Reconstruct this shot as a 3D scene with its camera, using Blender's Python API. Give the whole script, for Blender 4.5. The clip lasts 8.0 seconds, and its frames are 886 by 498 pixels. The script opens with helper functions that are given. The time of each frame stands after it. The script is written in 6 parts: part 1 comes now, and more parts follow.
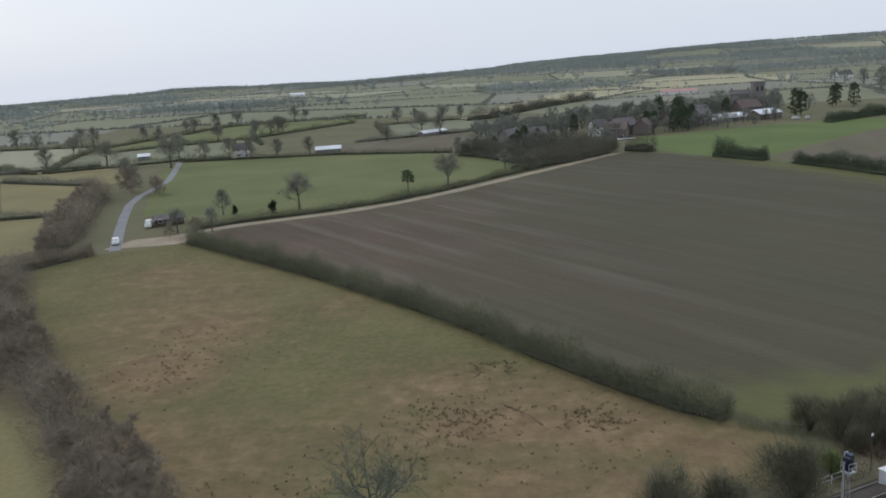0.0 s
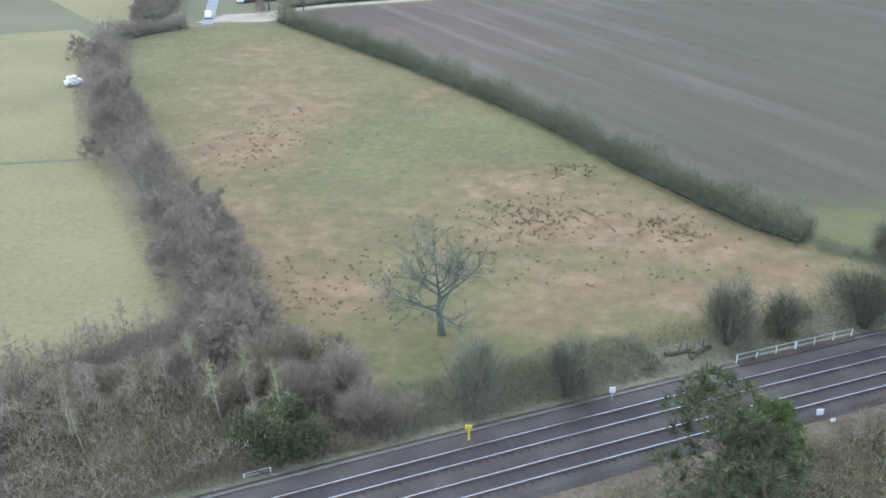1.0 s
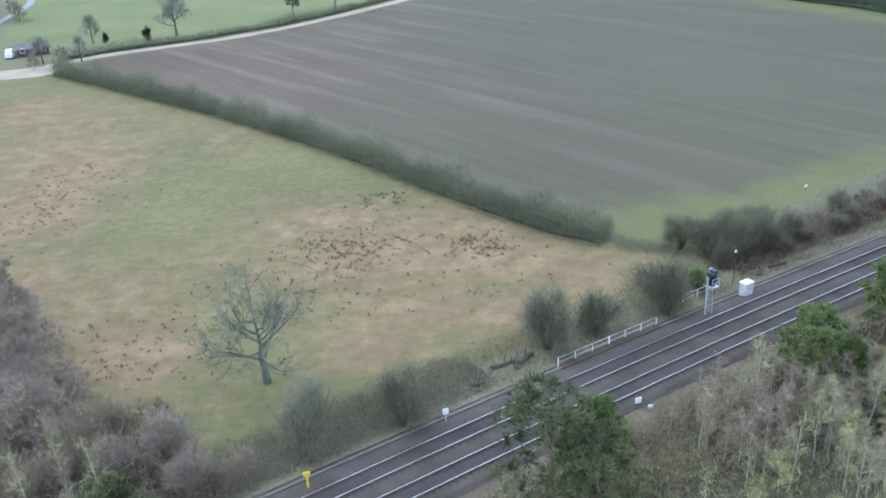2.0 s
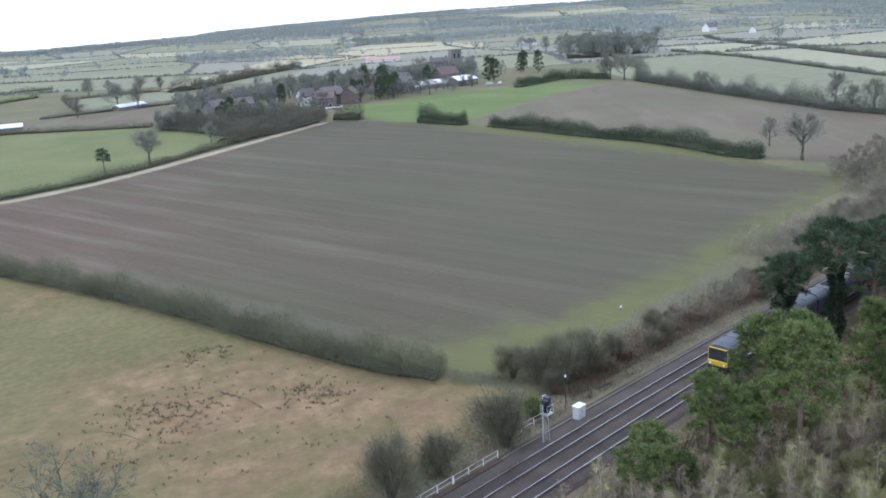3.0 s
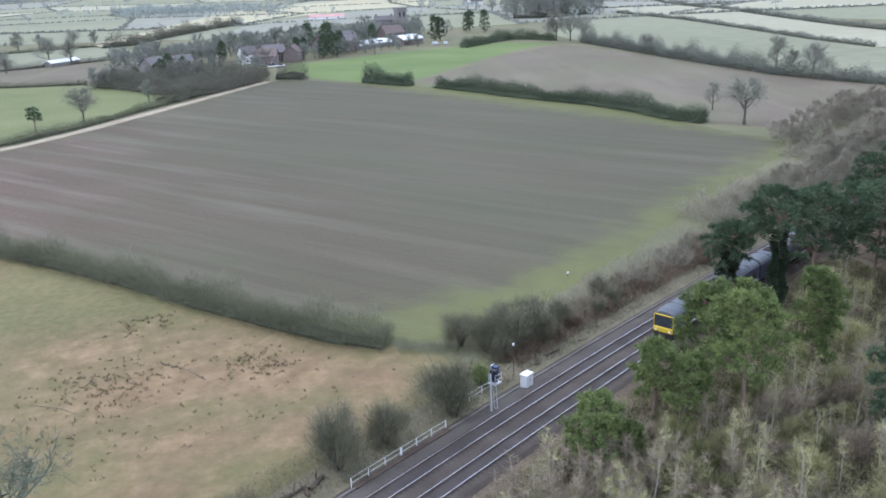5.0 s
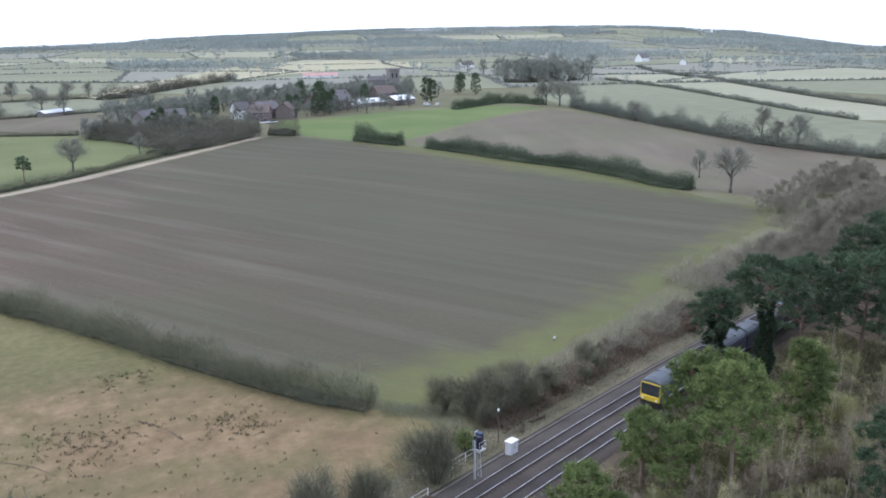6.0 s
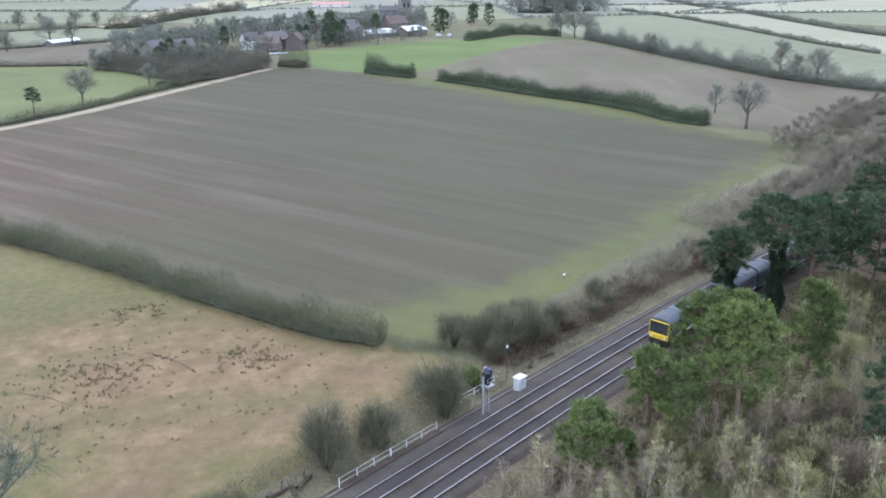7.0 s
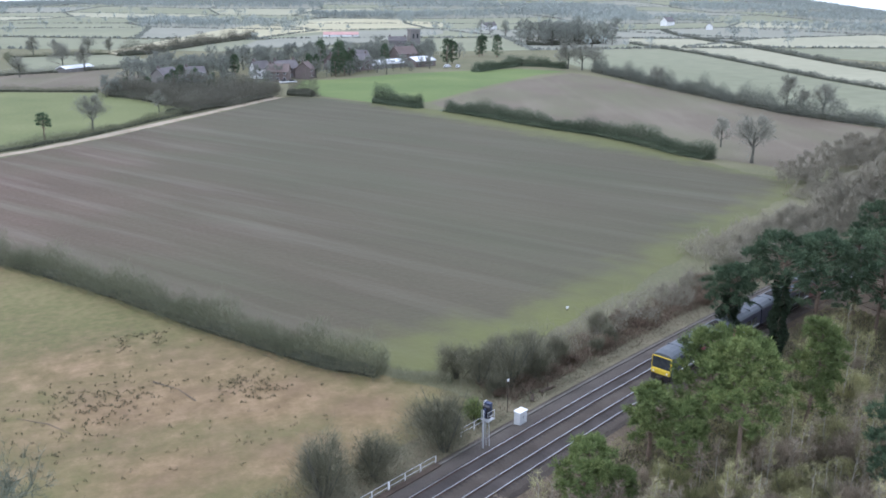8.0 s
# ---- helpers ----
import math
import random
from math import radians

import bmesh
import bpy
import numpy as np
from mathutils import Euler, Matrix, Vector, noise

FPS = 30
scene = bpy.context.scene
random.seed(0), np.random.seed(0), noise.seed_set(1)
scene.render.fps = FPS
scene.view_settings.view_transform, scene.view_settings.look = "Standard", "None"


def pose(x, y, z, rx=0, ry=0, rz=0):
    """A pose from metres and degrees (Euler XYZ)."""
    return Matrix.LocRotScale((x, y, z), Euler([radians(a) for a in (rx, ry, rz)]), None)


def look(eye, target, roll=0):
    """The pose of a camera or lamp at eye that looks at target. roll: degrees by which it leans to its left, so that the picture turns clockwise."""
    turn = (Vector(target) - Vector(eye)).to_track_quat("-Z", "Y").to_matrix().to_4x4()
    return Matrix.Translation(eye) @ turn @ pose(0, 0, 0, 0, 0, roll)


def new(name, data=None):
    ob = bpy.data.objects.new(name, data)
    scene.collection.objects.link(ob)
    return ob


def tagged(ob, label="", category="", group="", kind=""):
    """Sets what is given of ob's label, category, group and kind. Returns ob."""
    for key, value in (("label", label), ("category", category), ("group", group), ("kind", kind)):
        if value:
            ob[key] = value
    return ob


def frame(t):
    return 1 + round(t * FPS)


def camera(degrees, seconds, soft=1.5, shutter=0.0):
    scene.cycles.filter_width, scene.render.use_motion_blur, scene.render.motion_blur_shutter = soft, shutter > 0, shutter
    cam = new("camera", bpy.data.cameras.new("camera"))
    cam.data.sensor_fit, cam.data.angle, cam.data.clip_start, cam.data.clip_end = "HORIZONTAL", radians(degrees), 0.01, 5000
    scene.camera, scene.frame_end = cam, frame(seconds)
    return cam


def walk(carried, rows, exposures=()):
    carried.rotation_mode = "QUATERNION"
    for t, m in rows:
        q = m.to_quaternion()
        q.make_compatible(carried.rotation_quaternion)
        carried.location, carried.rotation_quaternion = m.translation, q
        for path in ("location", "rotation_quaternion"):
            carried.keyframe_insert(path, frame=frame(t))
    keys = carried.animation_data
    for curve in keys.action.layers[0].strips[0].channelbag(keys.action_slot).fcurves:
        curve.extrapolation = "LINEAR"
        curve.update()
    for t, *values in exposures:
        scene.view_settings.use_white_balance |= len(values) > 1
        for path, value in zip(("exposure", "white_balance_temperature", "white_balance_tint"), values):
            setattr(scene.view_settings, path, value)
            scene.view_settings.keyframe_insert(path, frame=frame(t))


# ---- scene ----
cam = camera(55.19, 8.0, soft=1.7)
PATH = [
    (0, pose(0.03, -0.59, 41.73, 77.72, 3.35, -0.22)),
    (0.2, pose(0.23, -0.58, 41.72, 75.50, -0.35, 1.55)),
    (0.3, pose(0.32, -0.56, 41.72, 73.60, -2.55, 2.45)),
    (0.5, pose(0.50, -0.52, 41.71, 68.27, -4.24, 4.42)),
    (0.7, pose(0.67, -0.46, 41.71, 65.30, -1.19, 5.34)),
    (0.8, pose(0.75, -0.43, 41.70, 64.60, -0.46, 5.77)),
    (1, pose(0.89, -0.35, 41.70, 64.21, 1.06, 6.74)),
    (1.2, pose(1.03, -0.26, 41.70, 63.53, 2.47, 5.16)),
    (1.5, pose(1.22, -0.10, 41.71, 64.31, 5.50, 0.22)),
    (1.8, pose(1.39, 0.09, 41.72, 64.25, 4.46, -4.28)),
    (2, pose(1.49, 0.22, 41.73, 65.79, 2.62, -7.22)),
    (2.2, pose(1.58, 0.37, 41.74, 69.15, 1.54, -9.41)),
    (3.3, pose(1.96, 1.25, 41.84, 74.66, 3.73, -21.49)),
    (3.5, pose(2.01, 1.42, 41.87, 74.36, 3.60, -21.83)),
    (4, pose(2.13, 1.85, 41.94, 71.59, 3.03, -22.32)),
    (4.2, pose(2.17, 2.02, 41.97, 71.34, 3.23, -22.44)),
    (5.3, pose(2.36, 2.86, 42.19, 72.25, 1.40, -23.02)),
    (5.5, pose(2.40, 2.99, 42.23, 73.06, 1.03, -22.95)),
    (6, pose(2.50, 3.27, 42.36, 75.71, 0.45, -23.42)),
    (6.5, pose(2.61, 3.48, 42.50, 74.69, 1.57, -22.98)),
    (7, pose(2.76, 3.59, 42.65, 71.22, 0.26, -22.57)),
    (7.5, pose(2.93, 3.60, 42.81, 72.94, 1.65, -22.50)),
    (8, pose(3.15, 3.48, 42.99, 73.16, -0.39, -21.92)),
]
EXPOSURES = [(0.0, -0.66, 5950, 9), (0.25, -0.22, 5810, 9), (0.5, 0.5, 5310, 9), (0.8, 0.68, 5150, 8), (1.5, 0.76, 5050, 8), (2.0, 0.74, 5050, 8), (2.4, 0.58, 5270, 11), (3.5, 0.3, 5430, 14), (4.0, 0.62, 5370, 14),
             (5.5, 0.64, 5370, 14), (6.0, 0.34, 5470, 14), (6.5, 0.34, 5470, 14), (7.0, 0.68, 5390, 14), (7.5, 0.72, 5390, 14), (8.0, 0.52, 5410, 14)]
walk(cam, PATH, EXPOSURES)

# ---- light: bright overcast, soft low sun from the west ----
SUN_ELEVATION, SUN_AZIMUTH = radians(32), radians(-50)
world = bpy.data.worlds.new("overcast_sky")
scene.world = world
world.use_nodes = True
wn = world.node_tree.nodes
wl = world.node_tree.links
sky = wn.new("ShaderNodeTexSky")
sky.sky_type = "NISHITA"
sky.sun_disc = False
sky.sun_elevation, sky.sun_rotation = SUN_ELEVATION, SUN_AZIMUTH
sky.air_density, sky.dust_density, sky.ozone_density = 1.0, 4.0, 1.0
clear = wn["Background"]
clear.inputs[1].default_value = 0.1
wl.new(sky.outputs[0], clear.inputs[0])
cloud = wn.new("ShaderNodeBackground")
cloud.inputs[0].default_value = (0.93, 0.95, 1.0, 1)
cloud.inputs[1].default_value = 1.55
blend = wn.new("ShaderNodeMixShader")
blend.inputs[0].default_value = 0.75
wl.new(clear.outputs[0], blend.inputs[1])
wl.new(cloud.outputs[0], blend.inputs[2])
wl.new(blend.outputs[0], wn["World Output"].inputs[0])
sun = new("sun", bpy.data.lights.new("sun", "SUN"))
sun.data.energy, sun.data.angle, sun.data.color = 0.5, radians(16), (1.0, 0.95, 0.88)
sun.matrix_world = look((0, 0, 0), (-math.sin(SUN_AZIMUTH) * math.cos(SUN_ELEVATION), -math.cos(SUN_AZIMUTH) * math.cos(SUN_ELEVATION), -math.sin(SUN_ELEVATION)))


# ---- materials ----
def material(name, colours, scales=(0.2, 3.0), rough=0.95, bump=0.0, metal=0.0, per_island=0.0, per_object=0.0, stops=None, spec=0.2, grain=0.45):
    """Colours spread by noise at two scales; per_island and per_object vary the value of single pieces and things."""
    m = bpy.data.materials.new(name)
    m.use_nodes = True
    n, l = m.node_tree.nodes, m.node_tree.links
    b = n["Principled BSDF"]
    b.inputs["Roughness"].default_value, b.inputs["Metallic"].default_value = rough, metal
    b.inputs["Specular IOR Level"].default_value = spec
    geo = n.new("ShaderNodeNewGeometry")
    broad, fine = n.new("ShaderNodeTexNoise"), n.new("ShaderNodeTexNoise")
    for tex, s in ((broad, scales[0]), (fine, scales[1])):
        tex.inputs["Scale"].default_value, tex.inputs["Detail"].default_value = s, 4.0
        l.new(geo.outputs["Position"], tex.inputs["Vector"])
    mix = n.new("ShaderNodeMath")
    mix.operation = "MULTIPLY_ADD"
    mix.inputs[1].default_value = grain
    l.new(fine.outputs["Fac"], mix.inputs[0])
    part_b = n.new("ShaderNodeMath")
    part_b.operation = "MULTIPLY"
    part_b.inputs[1].default_value = 1 - grain
    l.new(broad.outputs["Fac"], part_b.inputs[0])
    l.new(part_b.outputs[0], mix.inputs[2])
    ramp = n.new("ShaderNodeValToRGB")
    e = ramp.color_ramp.elements
    where = stops or [0.34 + 0.32 * i / max(1, len(colours) - 1) for i in range(len(colours))]
    while len(e) < len(colours):
        e.new(0.5)
    for el, w, c in zip(e, where, colours):
        el.position, el.color = w, (*c, 1)
    l.new(mix.outputs[0], ramp.inputs[0])
    out = ramp.outputs[0]
    for amount, source in ((per_island, geo.outputs["Random Per Island"]), (per_object, None)):
        if amount:
            if source is None:
                source = n.new("ShaderNodeObjectInfo").outputs["Random"]
            hsv = n.new("ShaderNodeHueSaturation")
            scale = n.new("ShaderNodeMapRange")
            scale.inputs[3].default_value, scale.inputs[4].default_value = 1 - amount, 1 + amount
            l.new(source, scale.inputs[0])
            l.new(scale.outputs[0], hsv.inputs["Value"])
            l.new(out, hsv.inputs["Color"])
            out = hsv.outputs[0]
    l.new(out, b.inputs["Base Color"])
    if bump:
        bp = n.new("ShaderNodeBump")
        bp.inputs["Strength"].default_value, bp.inputs["Distance"].default_value = bump, 0.3
        l.new(fine.outputs["Fac"], bp.inputs["Height"])
        l.new(bp.outputs[0], b.inputs["Normal"])
    return m


def ploughed(name, soil, pale, green, along, step, margins=(), moss=(0.145, 0.152, 0.055), heavy=None, dark=0.34):
    """Bare soil with drill lines along a heading (radians from x), pale stripes and a green flush of young crop."""
    m = material(name, soil, (0.02, 1.2), 0.97, 0.5)
    n, l = m.node_tree.nodes, m.node_tree.links
    b = n["Principled BSDF"]
    base = b.inputs["Base Color"].links[0].from_socket
    geo = n.new("ShaderNodeNewGeometry")
    turn = n.new("ShaderNodeMapping")
    turn.inputs["Rotation"].default_value = (0, 0, -along)
    l.new(geo.outputs["Position"], turn.inputs[0])
    streak = n.new("ShaderNodeMapping")
    streak.inputs["Scale"].default_value = (0.011, 1.0 / step, 1)
    l.new(turn.outputs[0], streak.inputs[0])
    lines = n.new("ShaderNodeTexNoise")
    lines.inputs["Scale"].default_value, lines.inputs["Detail"].default_value, lines.inputs["Roughness"].default_value = 1.0, 5.0, 0.62
    l.new(streak.outputs[0], lines.inputs["Vector"])
    k = n.new("ShaderNodeMapRange")
    k.inputs[1].default_value, k.inputs[2].default_value, k.inputs[4].default_value = 0.48, 0.72, 0.72
    l.new(lines.outputs["Fac"], k.inputs[0])
    mx = n.new("ShaderNodeMixRGB")
    mx.inputs[2].default_value = (*pale, 1)
    l.new(k.outputs[0], mx.inputs[0])
    l.new(base, mx.inputs[1])
    flush = n.new("ShaderNodeTexNoise")
    flush.inputs["Scale"].default_value, flush.inputs["Detail"].default_value = 0.03, 6.0
    stretch = n.new("ShaderNodeMapping")
    stretch.inputs["Scale"].default_value = (0.5, 1.4, 1)
    l.new(turn.outputs[0], stretch.inputs[0])
    l.new(stretch.outputs[0], flush.inputs["Vector"])
    f = n.new("ShaderNodeMapRange")
    f.inputs[1].default_value, f.inputs[2].default_value, f.inputs[4].default_value = 0.40, 0.66, 0.6
    l.new(flush.outputs["Fac"], f.inputs[0])
    gx = n.new("ShaderNodeMixRGB")
    gx.inputs[2].default_value = (*green, 1)
    l.new(f.outputs[0], gx.inputs[0])
    l.new(mx.outputs[0], gx.inputs[1])
    tram = n.new("ShaderNodeMapping")
    tram.inputs["Location"].default_value, tram.inputs["Scale"].default_value = (40, 17, 0), (0.008, 2.1 / step, 1)
    l.new(turn.outputs[0], tram.inputs[0])
    furrow = n.new("ShaderNodeTexNoise")
    furrow.inputs["Scale"].default_value, furrow.inputs["Detail"].default_value, furrow.inputs["Roughness"].default_value = 1.0, 6.0, 0.7
    l.new(tram.outputs[0], furrow.inputs["Vector"])
    fk = n.new("ShaderNodeMapRange")
    fk.inputs[1].default_value, fk.inputs[2].default_value, fk.inputs[4].default_value = 0.46, 0.76, dark
    l.new(furrow.outputs["Fac"], fk.inputs[0])
    last = gx.outputs[0]
    if heavy:
        # heavier olive-grey clay towards the east end of the field
        axis = n.new("ShaderNodeSeparateXYZ")
        l.new(geo.outputs["Position"], axis.inputs[0])
        clay = n.new("ShaderNodeMapRange")
        clay.interpolation_type = "SMOOTHSTEP"
        clay.inputs[1].default_value, clay.inputs[2].default_value, clay.inputs[4].default_value = -30.0, 65.0, 0.66
        l.new(axis.outputs["X"], clay.inputs[0])
        cx = n.new("ShaderNodeMixRGB")
        cx.inputs[2].default_value = (*heavy, 1)
        l.new(clay.outputs[0], cx.inputs[0])
        l.new(last, cx.inputs[1])
        last = cx.outputs[0]
    fx = n.new("ShaderNodeMixRGB")
    fx.inputs[2].default_value = (*(0.66 * c for c in soil[0]), 1)
    l.new(fk.outputs[0], fx.inputs[0])
    l.new(last, fx.inputs[1])
    last = fx.outputs[0]
    # unploughed margins: mossy grass beyond these lines (a, b, c) of the plan, with an uneven soft edge
    wob = n.new("ShaderNodeTexNoise")
    wob.inputs["Scale"].default_value, wob.inputs["Detail"].default_value = 0.16, 7.0
    l.new(geo.outputs["Position"], wob.inputs["Vector"])
    for a, b_, c in margins:
        dot = n.new("ShaderNodeVectorMath")
        dot.operation = "DOT_PRODUCT"
        dot.inputs[1].default_value = (a, b_, 0)
        l.new(geo.outputs["Position"], dot.inputs[0])
        sway = n.new("ShaderNodeMath")
        sway.operation = "MULTIPLY_ADD"
        sway.inputs[1].default_value = 16.0
        l.new(wob.outputs["Fac"], sway.inputs[0])
        l.new(dot.outputs["Value"], sway.inputs[2])
        edge = n.new("ShaderNodeMapRange")
        edge.interpolation_type = "SMOOTHSTEP"
        edge.inputs[1].default_value, edge.inputs[2].default_value, edge.inputs[4].default_value = 8.0 - c - 5.0, 8.0 - c + 8.0, 0.66
        l.new(sway.outputs[0], edge.inputs[0])
        mm = n.new("ShaderNodeMixRGB")
        mm.inputs[2].default_value = (*moss, 1)
        l.new(edge.outputs[0], mm.inputs[0])
        l.new(last, mm.inputs[1])
        last = mm.outputs[0]
    l.new(last, b.inputs["Base Color"])
    return m


HEDGE_WAY = radians(-57)
M_GROUND = material("winter_grass", [(0.115, 0.115, 0.065), (0.15, 0.145, 0.08), (0.185, 0.165, 0.10)], (0.03, 1.5), 1.0, 0.4)
M_PASTURE = material("rough_pasture", [(0.098, 0.10, 0.043), (0.138, 0.134, 0.056), (0.183, 0.166, 0.076)], (0.05, 0.9), 1.0, 0.35, grain=0.5)
M_STRAW = material("dead_pasture_grass", [(0.153, 0.1084, 0.0553), (0.2224, 0.1576, 0.0854), (0.2907, 0.2088, 0.1222)], (0.06, 1.3), 1.0, 0.8, grain=0.6)
M_MEADOW = material("meadow_grass", [(0.118, 0.135, 0.055), (0.15, 0.165, 0.068), (0.185, 0.195, 0.085)], (0.03, 1.0), 1.0, 0.3)
# dead straw-coloured grass takes over where the straw attribute of the pasture says so, in broken patches
pn, pl = M_PASTURE.node_tree.nodes, M_PASTURE.node_tree.links
straw = M_STRAW.node_tree.nodes["Color Ramp"].color_ramp
green_out = pn["Principled BSDF"].inputs["Base Color"].links[0].from_socket
dead = pn.new("ShaderNodeValToRGB")
while len(dead.color_ramp.elements) < len(straw.elements):
    dead.color_ramp.elements.new(0.5)
for to, fr in zip(dead.color_ramp.elements, straw.elements):
    to.position, to.color = fr.position, fr.color
pgeo, blade_noise, patch, amount = pn.new("ShaderNodeNewGeometry"), pn.new("ShaderNodeTexNoise"), pn.new("ShaderNodeAttribute"), pn.new("ShaderNodeMath")
blade_noise.inputs["Scale"].default_value, blade_noise.inputs["Detail"].default_value, blade_noise.inputs["Roughness"].default_value = 0.3, 9.0, 0.78
pl.new(pgeo.outputs["Position"], blade_noise.inputs["Vector"])
pl.new(blade_noise.outputs["Fac"], dead.inputs[0])
patch.attribute_name = "straw"
amount.operation = "ADD"
pl.new(patch.outputs["Fac"], amount.inputs[0])
pl.new(blade_noise.outputs["Fac"], amount.inputs[1])
step = pn.new("ShaderNodeMapRange")
step.interpolation_type = "SMOOTHSTEP"
step.inputs[1].default_value, step.inputs[2].default_value = 0.30, 1.1
pl.new(amount.outputs[0], step.inputs[0])
# brown and greyish trodden blotches in the dead grass
blotch, blot, trod = pn.new("ShaderNodeTexNoise"), pn.new("ShaderNodeMapRange"), pn.new("ShaderNodeMixRGB")
blotch.inputs["Scale"].default_value, blotch.inputs["Detail"].default_value, blotch.inputs["Roughness"].default_value = 0.11, 7.0, 0.66
pl.new(pgeo.outputs["Position"], blotch.inputs["Vector"])
blot.inputs[1].default_value, blot.inputs[2].default_value, blot.inputs[4].default_value = 0.44, 0.64, 0.6
pl.new(blotch.outputs["Fac"], blot.inputs[0])
trod.inputs[2].default_value = (0.158, 0.108, 0.066, 1)
pl.new(blot.outputs[0], trod.inputs[0])
pl.new(dead.outputs[0], trod.inputs[1])
pmix = pn.new("ShaderNodeMixRGB")
pl.new(step.outputs[0], pmix.inputs[0])
pl.new(green_out, pmix.inputs[1])
pl.new(trod.outputs[0], pmix.inputs[2])
pl.new(pmix.outputs[0], pn["Principled BSDF"].inputs["Base Color"])
M_PALE = material("pale_grass", [(0.18, 0.158, 0.075), (0.225, 0.195, 0.095), (0.265, 0.23, 0.12)], (0.04, 1.3), 1.0, 0.3)
M_GREEN = material("lush_grass", [(0.1, 0.1406, 0.047), (0.13, 0.1697, 0.0571), (0.16, 0.194, 0.0689)], (0.03, 1.0), 1.0, 0.3)
M_PLOUGH = ploughed("drilled_soil", [(0.093, 0.066, 0.0488), (0.1209, 0.0865, 0.0644), (0.1507, 0.1088, 0.0819)], (0.21, 0.176, 0.137), (0.088, 0.09, 0.051), HEDGE_WAY, 6.0, ((0.4887, -0.8727, 63.0), (0.0, -1.0, 103.0), (0.958, 0.287, -193.0)), heavy=(0.083, 0.086, 0.052))
M_SOIL = ploughed("brown_soil", [(0.12, 0.099, 0.07), (0.145, 0.121, 0.087), (0.172, 0.145, 0.106)], (0.198, 0.17, 0.125), (0.138, 0.138, 0.078), radians(70), 14.0, dark=0.1)
# Distant grass, stubble and soil: paled and greyed, so the colour carries the haze.
M_HAZEGREEN = material("hazed_meadow", [(0.178, 0.184, 0.116), (0.21, 0.214, 0.137), (0.245, 0.246, 0.16)], (0.004, 0.1), 1.0)
M_HAZEPALE = material("hazed_stubble", [(0.275, 0.268, 0.18), (0.312, 0.302, 0.207), (0.35, 0.337, 0.235)], (0.006, 0.1), 1.0)
M_HAZESOIL = material("hazed_tilth", [(0.2042, 0.2039, 0.1584), (0.2356, 0.2344, 0.1822), (0.266, 0.261, 0.2042)], (0.006, 0.1), 1.0)
M_DIRT = material("pale_track", [(0.27, 0.22, 0.15), (0.36, 0.30, 0.22), (0.42, 0.36, 0.28)], (0.15, 2.0), 1.0, 0.4)
M_ROAD = material("worn_asphalt", [(0.20, 0.20, 0.205), (0.245, 0.245, 0.25), (0.29, 0.29, 0.295)], (0.2, 4.0), 0.8, 0.1)
M_VERGE = material("dead_grass_verge", [(0.13, 0.118, 0.075), (0.175, 0.157, 0.10), (0.225, 0.195, 0.13)], (0.25, 2.5), 1.0, 0.8)
M_FLOOR = material("leaf_litter", [(0.085, 0.075, 0.048), (0.135, 0.118, 0.075), (0.195, 0.17, 0.11)], (0.2, 2.0), 1.0, 0.8)
M_BALLAST = material("ballast", [(0.0854, 0.071, 0.0594), (0.1183, 0.0989, 0.0828), (0.16, 0.1363, 0.1143)], (0.3, 9.0), 1.0, 1.0)
M_CESS = material("pale_cess_ballast", [(0.0966, 0.0828, 0.0714), (0.127, 0.1098, 0.0949), (0.161, 0.1404, 0.1226)], (0.3, 9.0), 1.0, 1.0)
M_CASE = material("grey_cabinet_paint", [(0.50, 0.52, 0.53), (0.62, 0.63, 0.63)], (0.6, 5.0), 0.6)
M_SLEEPER = material("sleeper_concrete", [(0.064, 0.056, 0.051), (0.09, 0.079, 0.073), (0.12, 0.105, 0.097)], (0.3, 9.0), 1.0, 1.0, per_object=0.06)
M_RAIL = material("worn_rail_steel", [(0.44, 0.44, 0.46), (0.56, 0.56, 0.58)], (0.5, 4.0), 0.38, metal=0.95, spec=0.5)
M_RUST = material("rusty_rail_side", [(0.10, 0.07, 0.055), (0.16, 0.11, 0.08)], (1.0, 6.0), 0.9)
M_CONCRETE = material("trough_concrete", [(0.125, 0.114, 0.1), (0.18, 0.166, 0.148)], (0.5, 5.0), 0.95, 0.2)
M_BARK = material("grey_bark", [(0.0712, 0.07, 0.057), (0.1045, 0.103, 0.0836), (0.1425, 0.14, 0.114)], (0.8, 6.0), 0.95, 0.5)
M_LICHEN = material("lichened_bark", [(0.09, 0.095, 0.07), (0.155, 0.17, 0.12), (0.23, 0.245, 0.185)], (0.8, 6.0), 0.95, 0.5)
M_TWIG = material("bare_twigs", [(0.2115, 0.212, 0.172), (0.2565, 0.2559, 0.2064), (0.297, 0.296, 0.2408)], (0.12, 2.0), 1.0, per_island=0.15, per_object=0.1)
M_TWIG_BROWN = material("grey_brown_twigs", [(0.2115, 0.1927, 0.1445), (0.2592, 0.2376, 0.1798), (0.3042, 0.2798, 0.215)], (0.1, 2.0), 1.0, per_island=0.15, per_object=0.1)
M_TWIG_MAUVE = material("mauve_twigs", [(0.2025, 0.1688, 0.1319), (0.27, 0.2273, 0.1758), (0.3375, 0.2903, 0.2265)], (0.1, 2.0), 1.0, per_island=0.3, per_object=0.12)
M_HEDGE = material("hedge_twigs", [(0.125, 0.133, 0.082), (0.18, 0.185, 0.118), (0.24, 0.24, 0.16)], (0.08, 1.5), 1.0, per_island=0.18)
